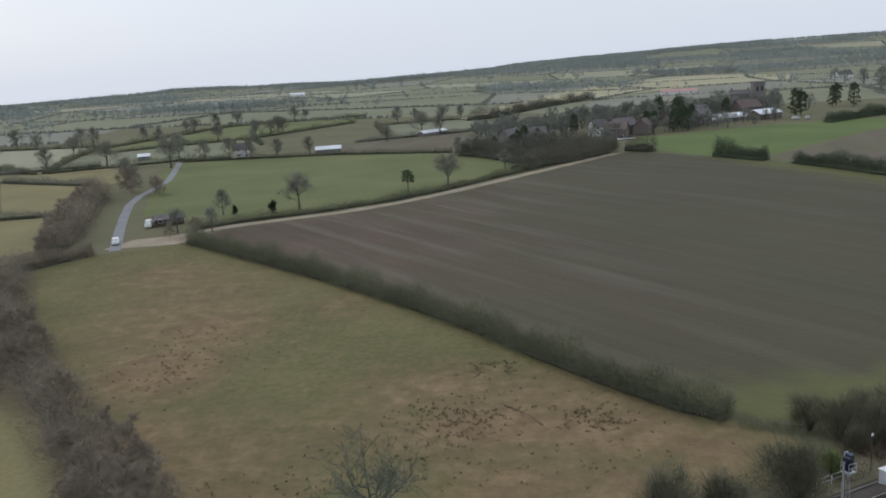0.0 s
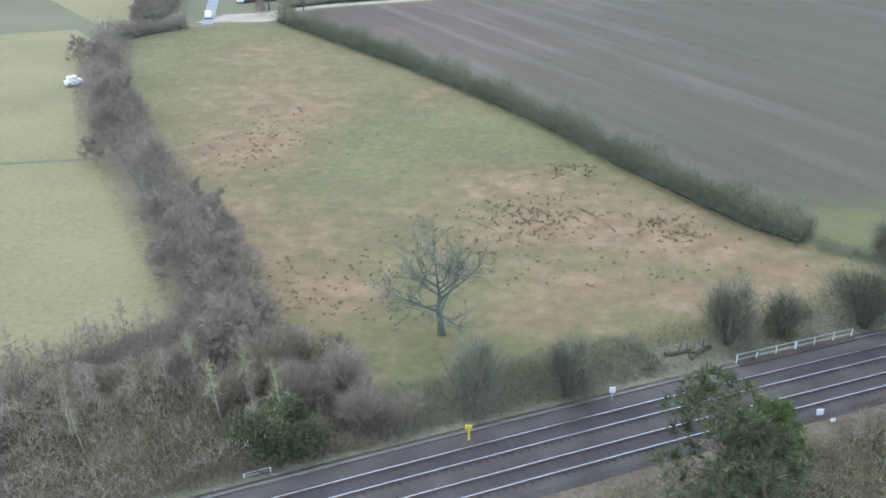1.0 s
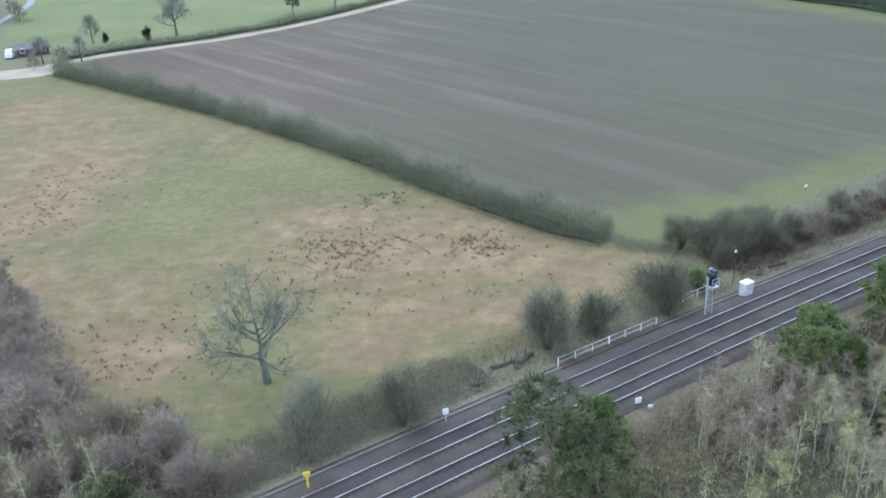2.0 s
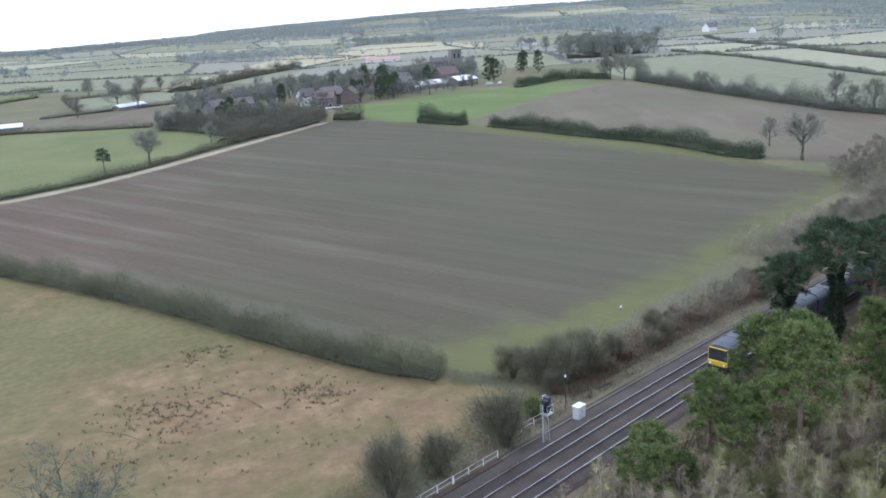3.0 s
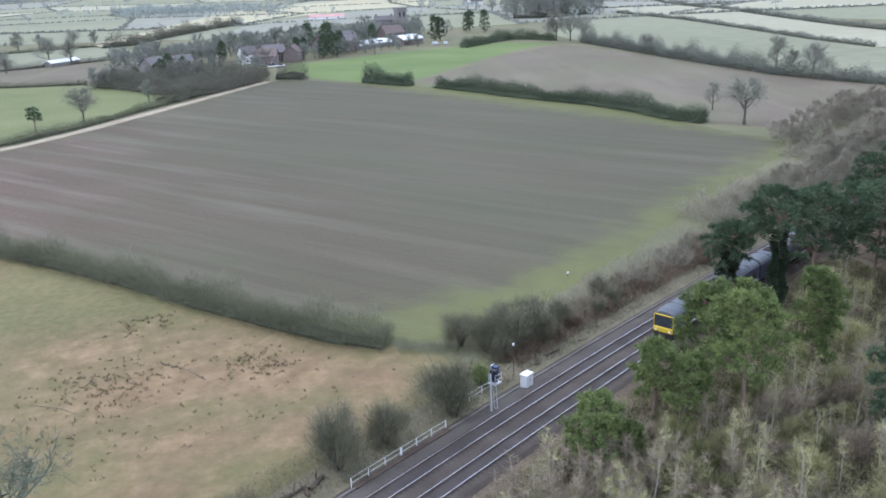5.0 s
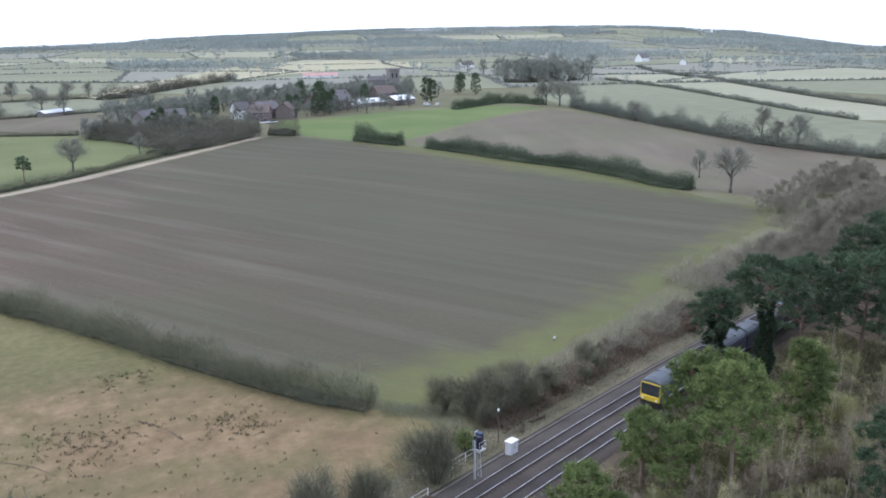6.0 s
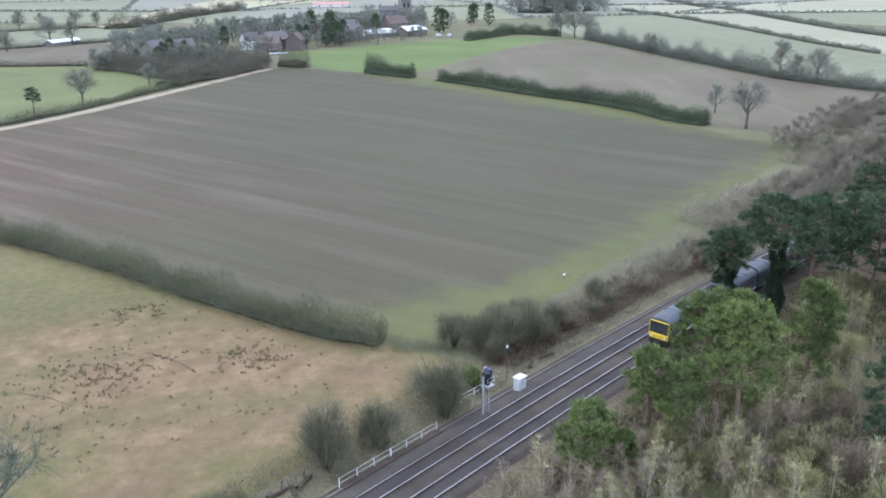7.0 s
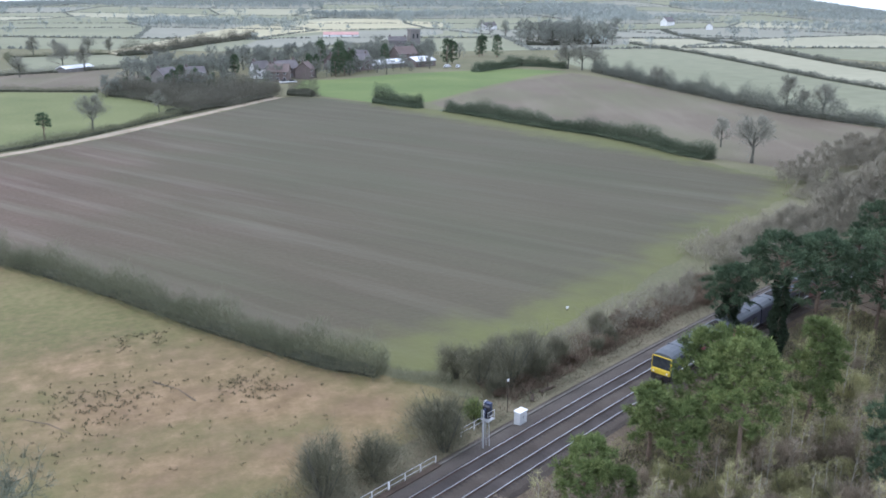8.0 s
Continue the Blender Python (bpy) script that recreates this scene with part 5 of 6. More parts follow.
# ---- lineside equipment ----
def signal():
    x, y, h = 34.5, 70.2, beside(34.5, 0)[2]
    ob = thing("railway_signal", "galvanised signal post with a black signal head and ladder", "signal", at=Matrix.Translation((x, y, 0.1)) @ Matrix.Rotation(h, 4, "Z"))
    part("foundation", bx(-0.5, -0.5, -0.05, 0.5, 0.5, 0.18, bevel=0.03), M_CONCRETE, ob)
    part("post", rod(bmesh.new(), (0, 0, 0.15), (0, 0, 4.4), 0.11, 0.09), M_GALV, ob)
    for s in (-0.22, 0.22):
        part("ladder_stile", rod(bmesh.new(), (0.75, s, 0.05), (0.55, s, 3.3), 0.03, k=6), M_GALV, ob)
    for i in range(10):
        part("ladder_rung", rod(bmesh.new(), (0.74 - 0.02 * i, -0.22, 0.35 + 0.31 * i), (0.74 - 0.02 * i, 0.22, 0.35 + 0.31 * i), 0.02, k=6), M_GALV, ob)
    part("platform", bx(0.1, -0.45, 3.2, 1.2, 0.45, 3.27, bevel=0.01), M_GALV, ob)
    for a in ((0.15, -0.42), (1.15, -0.42), (0.15, 0.42), (1.15, 0.42)):
        part("rail_post", rod(bmesh.new(), (*a, 3.25), (*a, 4.2), 0.028, k=6), M_GALV, ob)
    for z in (3.75, 4.2):
        for s in (-0.42, 0.42):
            part("handrail", rod(bmesh.new(), (0.15, s, z), (1.15, s, z), 0.026, k=6), M_GALV, ob)
    head = part("signal_head", bx(0.2, -0.42, 3.45, 0.62, 0.34, 4.75, bevel=0.06), M_BLACK, ob, "black signal head")
    for z in (3.75, 4.1, 4.45):
        part("hood", rod(bmesh.new(), (0.19, -0.05, z), (0.02, -0.05, z), 0.13, 0.14, 10), M_BLUE, head, "dark lamp hood")
    part("back_board", bx(0.66, -0.2, 3.6, 1.1, 0.5, 4.9, bevel=0.03), M_BLUE, ob, "dark blue equipment case")
    part("number_plate", bx(0.66, 0.52, 4.2, 1.15, 0.55, 4.95), M_WHITE, ob, "white plate")
    return ob


signal()


def cabinet(name, label, x, y, w, d, h):
    ob = thing(name, label, "cabinet", at=Matrix.Translation((x, y, 0.1)) @ Matrix.Rotation(beside(x, 0)[2], 4, "Z"))
    part("base", bx(-w / 2 - 0.08, -d / 2 - 0.08, -0.05, w / 2 + 0.08, d / 2 + 0.08, 0.12), M_CONCRETE, ob)
    part("body", bx(-w / 2, -d / 2, 0.12, w / 2, d / 2, h, bevel=0.02), M_CASE, ob, "pale grey cabinet body")
    part("roof", bx(-w / 2 - 0.07, -d / 2 - 0.07, h, w / 2 + 0.07, d / 2 + 0.07, h + 0.09, bevel=0.03), M_WHITE, ob)
    for s in (-1, 1):
        part("door", bx(min(0, s * w / 2) + 0.03, -d / 2 - 0.025, 0.2, max(0, s * w / 2) - 0.03, -d / 2 - 0.002, h - 0.06), M_CASE, ob)
    part("door_handle", bx(-0.05, -d / 2 - 0.05, 0.95, 0.02, -d / 2 - 0.026, 1.15), M_BLACK, ob)
    return ob


cabinet("equipment_cabinet", "white lineside equipment cabinet on a concrete base", 40.3, 73.6, 1.15, 0.8, 1.6)


def fence_rail(name, label, posts, height, wide=None):
    ob = thing(name, label, "handrail")
    for i, (x, y) in enumerate(posts):
        r = wide if wide and i == len(posts) // 2 else 0.045
        part("post", rod(bmesh.new(), (x, y, 0.05), (x, y, height), r, k=6), M_WHITE, ob)
    for a, b in zip(posts, posts[1:]):
        for z in (height * 0.55, height):
            part("rail", rod(bmesh.new(), (*a, z), (*b, z), 0.03, k=6), M_GALV, ob)
    return ob


WALK_X = [19.3, 21.15, 23.0, 24.85, 26.7, 28.55, 30.4]
fence_rail("walkway_handrail", "white tubular handrail along the track walkway", [beside(x, -2.6)[:2] for x in WALK_X], 1.1, 0.1)
bm = bmesh.new()
deck = [[bm.verts.new((*beside(x, o)[:2], z)) for o, z in ((-2.5, 0.1), (-2.5, 0.385), (-1.9, 0.385), (-1.9, 0.1))] for x in WALK_X]
for a, b in zip(deck, deck[1:]):
    for i in range(3):
        bm.faces.new((a[i], a[i + 1], b[i + 1], b[i]))
bm.faces.new(deck[0])
bm.faces.new(deck[-1][::-1])
bmesh.ops.recalc_face_normals(bm, faces=bm.faces[:])
tagged(new("walkway", bm_mesh("walkway", bm, M_WOOD)), "weathered timber walkway beside the ballast", "walkway")
fence_rail("signal_handrail", "galvanised handrail between signal and cabinet", [beside(x, -4.3)[:2] for x in (35.4, 37.2, 39.2)], 1.1)


def post_sign(name, label, x, y, h, w, plate, mat_post, mat_plate):
    ob = thing(name, label, "post", at=Matrix.Translation((x, y, 0.1)) @ Matrix.Rotation(0.15, 4, "Z"))
    part("post", rod(bmesh.new(), (0, 0, -0.05), (0, 0, h), 0.09 if mat_post is M_YELLOW else 0.045), mat_post, ob)
    part("plate", bx(-w / 2, -0.06, h - plate, w / 2, 0.06, h, bevel=0.03), mat_plate, ob)
    return ob


post_sign("marker_post", "bright yellow lineside marker post", -4.0, 51.3, 1.75, 0.55, 0.4, M_YELLOW, M_YELLOW)
post_sign("trackside_sign", "small white trackside plate on a short post", 7.1, 57.6, 1.5, 0.5, 0.55, M_GALV, M_WHITE)
post_sign("trackside_sign", "small white trackside plate on a short post", 23.2, 57.1, 0.8, 0.55, 0.55, M_GALV, M_WHITE)
post_sign("trackside_sign", "small white trackside plate on a short post", 24.0, 56.4, 0.45, 0.4, 0.3, M_GALV, M_WHITE)
post_sign("trackside_sign", "small white trackside plate on a short post", -19.7, 47.9, 1.0, 0.35, 0.4, M_GALV, M_WHITE)
post_sign("marker_pole", "thin pole with a white top above the thicket", 40.2, 76.4, 4.0, 0.22, 0.3, M_WOOD, M_WHITE)
post_sign("marker_pole", "short white marker in the headland", 61.6, 100.9, 0.6, 0.4, 0.35, M_WOOD, M_WHITE)
post_sign("marker_pole", "short white post by the hedge foot", 29.0, 91.0, 1.2, 0.2, 0.3, M_WOOD, M_CONCRETE)
fence_rail("short_handrail", "short white handrail by the track", [beside(x, -3.4)[:2] for x in (-18.3, -16.6)], 0.55)


def log(x, y, a, ln, r):
    ob = thing("fallen_log", "dark fallen log lying in rough grass", "log", "fallen logs", at=Matrix.Translation((x, y, 0.1 + r * 0.8)) @ Matrix.Rotation(a, 4, "Z"))
    rg = np.random.default_rng(int(x * 10))
    pts = [np.array([ln * (i / 4 - 0.5), rg.normal(0, 0.06), rg.normal(0, 0.04)]) for i in range(5)]
    piece("stem", tri_mesh("stem", tube(pts, [r, r * 1.05, r * 0.95, r * 0.8, r * 0.6], 7), M_WOOD), ob)
    piece("branch", tri_mesh("branch", tube([pts[2], pts[2] + [0.3, 0.25, 0.5], pts[2] + [0.5, 0.35, 0.9]], [r * 0.4, r * 0.3, 0.02], 5), M_WOOD), ob)


for a in ((13.4, 65.4, 0.4, 2.6, 0.2), (15.6, 66.0, 0.7, 2.2, 0.24), (14.4, 65.2, 1.6, 1.6, 0.16), (10.6, 62.6, 0.3, 1.2, 0.16), (46.8, 79.6, 0.3, 2.4, 0.2), (44.2, 78.3, 0.9, 1.8, 0.18)):
    log(*a)


# ---- train on the south track ----
def coach(x_front, front, label):
    """One diesel railcar coach, 22.6 m long, standing along the south track; its own x axis points to its front."""
    L = 22.6
    px, py, h = beside(x_front, 4.12)
    qx, qy, _ = beside(x_front + L * 0.9, 4.12)
    h = math.atan2(qy - py, qx - px)
    at = Matrix.Translation((px, py, 0.628)) @ Matrix.Rotation(h + math.pi, 4, "Z")
    ob = thing("railcar_coach", label, "train", "", at=at)
    prof = [(-1.28, 0.95), (-1.36, 1.25), (-1.36, 2.55), (-1.28, 3.05), (1.28, 3.05), (1.36, 2.55), (1.36, 1.25), (1.28, 0.95)]
    nose = 0.9 if front else 0.0
    bm = bmesh.new()
    sections = [(-L, 1.0, 1.0), (-nose, 1.0, 1.0)] + ([(-0.25, 0.96, 0.0)] if front else [])
    rows = [[bm.verts.new((x, yy * w, z)) for yy, z in prof] for x, w, _ in sections]
    for a, b in zip(rows, rows[1:]):
        for i in range(len(prof)):
            j = (i + 1) % len(prof)
            bm.faces.new((a[i], a[j], b[j], b[i]))
    bm.faces.new(rows[0])
    bm.faces.new(rows[-1])
    bmesh.ops.recalc_face_normals(bm, faces=bm.faces[:])
    part("body", bm, M_COACH, ob, "dark blue coach body")
    bm = bmesh.new()
    arch = [(-1.28, 3.055), (-1.1, 3.38), (-0.7, 3.6), (0, 3.68), (0.7, 3.6), (1.1, 3.38), (1.28, 3.055)]
    ends = [-L, -nose - 0.2] + ([-0.3] if front else [])
    rows = []
    for n, x in enumerate(ends):
        low = 0.12 if front and n == 2 else 0.0
        rows.append([bm.verts.new((x, yy * (0.93 if low else 1), z - low * (z - 3.0) / 0.2 * 0.6)) for yy, z in arch])
    for a, b in zip(rows, rows[1:]):
        for i in range(len(arch) - 1):
            bm.faces.new((a[i], b[i], b[i + 1], a[i + 1]))
    bm.faces.new(rows[0])
    bm.faces.new(rows[-1][::-1])
    bmesh.ops.recalc_face_normals(bm, faces=bm.faces[:])
    part("roof", bm, M_COACHROOF, ob, "grey ribbed roof")
    for x in (-5.2, -12.5, -17.6):
        part("roof_vent", bx(x - 0.9, -0.55, 3.6, x + 0.9, 0.55, 3.76, bevel=0.05), M_UNDER, ob, "dark roof vent")
    for x in (-3.0, -7.8, -10.4, -15.0, -20.0):
        part("roof_rib", bx(x - 0.05, -1.0, 3.42, x + 0.05, 1.0, 3.70, bevel=0.02), M_COACHROOF, ob)
    for side in (-1, 1):
        lo, hi = (1.362, 1.372) if side > 0 else (-1.372, -1.362)
        for x in (-3.6, -5.4, -8.6, -10.4, -12.2, -14.0, -17.2, -19.0, -20.8):
            part("window", bx(x - 0.7, lo, 1.75, x + 0.7, hi, 2.5), M_GLASS, ob)
        for x in (-6.95, -15.6):
            part("door", bx(x - 0.75, lo * 1.002, 1.0, x + 0.75, hi * 1.004, 2.75), M_MAROON, ob, "maroon sliding door")
        part("stripe", bx(-L + 0.2, lo * 1.003, 1.28, -1.6, hi * 1.003, 1.4), M_WHITE, ob, "white waist stripe")
    if front:
        part("cab_front", bx(-0.25, -1.22, 0.95, 0.02, 1.22, 1.6, bevel=0.1), M_YELLOW, ob, "yellow warning panel")
        part("cab_brow", bx(-0.32, -1.2, 2.96, -0.12, 1.2, 3.06, bevel=0.04), M_YELLOW, ob, "yellow brow above the windscreen")
        for s in (-1, 1):
            part("cab_pillar", bx(-0.3, min(s * 1.16, s * 1.24), 1.58, -0.06, max(s * 1.16, s * 1.24), 2.96, bevel=0.03), M_YELLOW, ob, "yellow cab pillar")
            part("headlight", rod(bmesh.new(), (0.0, s * 0.85, 1.25), (0.05, s * 0.85, 1.25), 0.13), M_WHITE, ob, "white headlight")
        part("windscreen", bx(-0.26, -1.15, 1.61, -0.13, 1.15, 2.95), M_GLASS, ob, "dark windscreen")
        part("coupler", bx(-0.3, -0.35, 0.35, 0.35, 0.35, 0.75, bevel=0.05), M_UNDER, ob)
        part("skirt", bx(-1.2, -1.2, 0.15, -0.05, 1.2, 0.94, bevel=0.08), M_UNDER, ob)
    part("underframe", bx(-L + 0.3, -1.2, 0.42, -1.0, 1.2, 0.94), M_UNDER, ob)
    for x in (-3.9, -18.7):
        bogie = part("bogie", bx(x - 1.6, -1.1, 0.25, x + 1.6, 1.1, 0.6, bevel=0.05), M_UNDER, ob)
        for wx in (x - 1.3, x + 1.3):
            for s in (-0.75, 0.75):
                part("wheel", rod(bmesh.new(), (wx, s - 0.07, 0.42), (wx, s + 0.07, 0.42), 0.42, k=14), M_RUST, bogie)
    part("gangway", bx(-L - 0.5, -0.7, 1.0, -L - 0.005, 0.7, 3.1), M_BLACK, ob, "black corridor connection")
    return ob


coach(57.5, True, "leading dark blue railcar coach with a yellow cab front")
coach(78.6, False, "following dark blue railcar coach behind the pines")


# ---- buildings ----
def house(label, x, y, turn, w, d, eaves, ridge, wall, roof, chimneys=1, bays=3, name="house", storeys=2, category="house"):
    ob = thing(name, label, category, at=Matrix.Translation((x, y, float(land(x, y)))) @ Matrix.Rotation(turn, 4, "Z"))
    bm = bmesh.new()
    v = [bm.verts.new(c) for c in ((-w / 2, -d / 2, -0.3), (w / 2, -d / 2, -0.3), (w / 2, d / 2, -0.3), (-w / 2, d / 2, -0.3), (-w / 2, -d / 2, eaves), (w / 2, -d / 2, eaves), (w / 2, d / 2, eaves), (-w / 2, d / 2, eaves), (-w / 2, 0, ridge), (w / 2, 0, ridge))]
    for f in ((0, 1, 5, 4), (2, 3, 7, 6), (1, 2, 6, 9, 5), (3, 0, 4, 8, 7)):
        bm.faces.new([v[i] for i in f])
    bmesh.ops.recalc_face_normals(bm, faces=bm.faces[:])
    part("wall", bm, wall, ob)
    bm = bmesh.new()
    o, t = 0.4, 0.25
    slope = (ridge - eaves) / (d / 2)
    for s in (-1, 1):
        q = [(-w / 2 - o, s * (d / 2 + o), eaves - o * slope), (w / 2 + o, s * (d / 2 + o), eaves - o * slope), (w / 2 + o, 0, ridge), (-w / 2 - o, 0, ridge)]
        lo = [bm.verts.new((a, b, c + 0.03)) for a, b, c in q]
        hi = [bm.verts.new((a, b, c + 0.03 + t)) for a, b, c in q]
        bm.faces.new(lo)
        bm.faces.new(hi)
        for i in range(4):
            bm.faces.new((lo[i], lo[(i + 1) % 4], hi[(i + 1) % 4], hi[i]))
    bmesh.ops.recalc_face_normals(bm, faces=bm.faces[:])
    part("roof", bm, roof, ob)
    for c in range(chimneys):
        cx = -w / 2 + 0.8 + c * (w - 1.6)
        part("chimney", bx(cx - 0.5, -0.4, ridge - 0.8, cx + 0.5, 0.4, ridge + 1.5, bevel=0.03), M_BRICK, ob)
    for st in range(storeys):
        z = 1.0 + st * 2.7
        for b in range(bays):
            wx = -w / 2 + w * (b + 0.5) / bays
            for s in (-1, 1):
                win = part("window", bx(wx - 0.65, s * (d / 2 + 0.02) - 0.05, z, wx + 0.65, s * (d / 2 + 0.02) + 0.05, z + 1.3), M_WHITE, ob)
                part("pane", bx(wx - 0.55, s * (d / 2 + 0.08) - 0.015, z + 0.1, wx + 0.55, s * (d / 2 + 0.08) + 0.015, z + 1.2), M_GLASS, win)
    return ob


for a in (
        ("white rendered cottage at the village edge", 82, 452, 0.3, 8, 7, 5.0, 8.4, M_RENDER, M_ROOF, 1, 2),
        ("red brick house with a slate roof", 94, 448, 0.4, 13, 8, 5.2, 8.8, M_BRICK, M_ROOF, 2, 4),
        ("red brick house with a tiled roof", 88, 432, -0.4, 10, 8, 5.0, 8.4, M_BRICK, M_TILEROOF, 1, 3),
        ("red brick house with a tiled roof", 104, 444, 1.1, 11, 8, 5.0, 8.2, M_BRICK, M_TILEROOF, 1, 3),
        ("long brick farmhouse beside the barns", 143, 480, 0.5, 14, 8, 5.4, 9.0, M_BRICK, M_ROOF, 2, 4),
        ("brick house among trees", 132, 492, 0.9, 11, 8, 5.0, 8.6, M_BRICK, M_TILEROOF, 2, 3),
        ("brick house among trees", 152, 512, 0.2, 12, 8, 5.2, 9.0, M_BRICK, M_ROOF, 1, 3),
        ("brick house behind the barns", 188, 530, 0.4, 16, 9, 5.4, 9.6, M_BRICK, M_TILEROOF, 2, 4),
        ("grey house behind the scrub", 34, 434, 0.7, 10, 8, 4.6, 7.6, M_STONE, M_ROOF, 1, 3),
        ("brick cottage behind the scrub", 48, 440, 0.2, 9, 7, 4.6, 7.4, M_BRICK, M_ROOF, 1, 2),
        ):
    house(*a)
for a in (
        ("white rendered farmhouse among fields", 445, 955, 0.3, 19, 9, 5.6, 9.4, M_RENDER, M_ROOF, 2, 4),
        ("white rendered farmhouse on the slope", 744, 1012, 0.5, 24, 10, 6.5, 12.0, M_RENDER, M_ROOF, 2, 4),
        ("white rendered cottage on the slope", 719, 892, 0.9, 13, 8, 5.0, 8.5, M_RENDER, M_ROOF, 1, 3),
        ("white cottage near the wood", 588, 906, 0.6, 13, 8, 5.0, 8.0, M_RENDER, M_ROOF, 1, 3),
        ("white farmhouse behind bare trees", -106, 446, 0.2, 8, 7, 4.8, 7.6, M_RENDER, M_ROOF, 1, 2)):
    house(*a)
manor = house("tall grey-brown stone hall with pale window bays", 199, 574, -0.3, 12, 9, 11.0, 13.5, M_STONE, M_ROOF, 2, 4, "hall", 4, "large house")
tower = thing("church_tower", "square grey stone church tower beside the hall", "church tower", at=Matrix.Translation((211, 574, 0)))
part("shaft", bx(-3.5, -3.5, -0.3, 3.5, 3.5, 17.5, bevel=0.2), M_STONE, tower)
part("parapet", bx(-3.8, -3.8, 17.5, 3.8, 3.8, 18.7, bevel=0.1), M_STONE, tower)
for s in (-1, 1):
    part("louvre", bx(s * 1.5 - 0.6, -3.6, 12.5, s * 1.5 + 0.6, -3.45, 15.5), M_GLASS, tower)


def barn(label, x, y, turn, w, d, eaves, ridge, roof, wall):
    return house(label, x, y, turn, w, d, eaves, ridge, wall, roof, 0, 3, "barn", 1, "barn")


barn("low barn with a white sheet roof", 165, 494, 0.45, 22, 9, 2.6, 4.6, M_SHEET, M_STONE)
barn("brick barn with a white sheet roof", 187, 497, 0.45, 17, 10, 3.4, 5.6, M_SHEET, M_BRICK)
barn("small open shed with a white roof", 153, 486, 0.45, 7, 5, 2.2, 3.2, M_SHEET, M_STONE)
barn("long red sheet-roofed shed on the rise", 232, 842, -0.2, 34, 10, 2.6, 5.0, M_REDSHEET, M_SHEET)
barn("long white sheet-roofed farm shed", -7, 521, 0.8, 20, 6, 2.0, 3.2, M_SHEET, M_STONE)
barn("long white sheet-roofed shed behind the meadow hedge", -61, 447, 0.1, 13, 5, 2.0, 3.4, M_SHEET, M_STONE)
barn("white farm shed by the lane", -165, 466, 0.2, 6, 5, 2.2, 3.4, M_SHEET, M_STONE)
barn("white industrial shed on the far hillside", -260, 1560, 0.1, 26, 12, 4.5, 6.5, M_SHEET, M_SHEET)
barn("dark timber hut by the gateway", -83, 248, 0.4, 8, 4.5, 2.0, 3.0, M_ROOF, M_WOOD)


def vehicle(label, x, y, turn, L, W, H, mat, name="car"):
    ob = thing(name, label, "car" if name == "car" else "van", at=Matrix.Translation((x, y, 0.12)) @ Matrix.Rotation(turn, 4, "Z"))
    part("body", bx(-L / 2, -W / 2, 0.3, L / 2, W / 2, H * 0.6, bevel=0.06), mat, ob)
    part("cabin", bx(-L * 0.32, -W * 0.44, H * 0.6 + 0.002, L * 0.22, W * 0.44, H, bevel=0.07), mat if name == "van" else M_GLASS, ob)
    for sx in (-0.32, 0.32):
        for sy in (-1, 1):
            wheel = part("wheel", rod(bmesh.new(), (L * sx, sy * W * 0.40, 0.33), (L * sx, sy * W * 0.51, 0.33), 0.33, k=12), M_BLACK, ob)
            part("rim", rod(bmesh.new(), (L * sx, sy * W * 0.511, 0.33), (L * sx, sy * W * 0.52, 0.33), 0.2, k=10), M_GALV, wheel)
    for s in (-1, 1):
        part("headlight", bx(L / 2 - 0.05, s * W * 0.36 - 0.14, 0.62, L / 2 + 0.02, s * W * 0.36 + 0.14, 0.78), M_WHITE, ob)
    return ob


vehicle("white van parked at the lane's end", -89.0, 221.0, 1.9, 4.4, 1.8, 1.7, M_WHITE, "van")
vehicle("white van parked beside the dark hut", -88.0, 245.0, 1.7, 4.8, 1.9, 2.2, M_WHITE, "van")
vehicle("white car parked below the village houses", 88, 421, 0.3, 4.4, 1.8, 1.5, M_WHITE)
vehicle("white car parked below the village houses", 92, 421.5, 0.3, 4.4, 1.8, 1.5, M_WHITE)
vehicle("white van parked at the end of the green", 198, 480, 0.3, 4.6, 1.8, 1.9, M_CASE, "van")
vehicle("pale horse trailer standing on the green", 204, 478, 0.8, 3.6, 1.8, 1.8, M_CASE, "van")
vehicle("small white van on the far hedge line", -89.9, 151.9, 0.8, 3.2, 1.6, 1.8, M_WHITE, "van")

# ---- village trees ----
rng = np.random.default_rng(101)
GARDEN = bare_stock("garden_tree", 35, M_BARK, M_TWIG_HAZED, h=10.5, spread=5.2, limbs=9, sub=5, twigs=12, trunk_r=0.3, start=0.2, blade=(1.1, 0.075), fan=4)
SLIM = bare_stock("garden_tree", 36, M_BARK, M_TWIG_HAZED, h=12.0, spread=4.4, limbs=9, sub=5, twigs=12, trunk_r=0.28, start=0.18, blade=(1.1, 0.075), fan=4)
CONIFER = pine_stock("dark_conifer", 111, 12.0, 2.8, M_PINE, 0.06, 40, 12, 26, 1.1, top=0.25)
for x, y, s in ((121, 448, 0.95), (127, 452, 1.05), (131, 457, 0.9), (110, 462, 0.9), (116, 470, 0.8), (206, 500, 1.3), (212, 506, 1.2), (261, 568, 1.2), (263, 548, 1.25), (255, 560, 1.1), (128, 466, 1.45), (128, 508, 1.3), (138, 474, 1.0), (40, 424, 0.8), (46, 420, 0.7), (36, 415, 0.7), (72, 470, 0.9), (172, 520, 1.0)):
    CONIFER.put(x, y, s, x, "dark evergreen conifer among the village houses", "tree", "village conifers", 1.0)
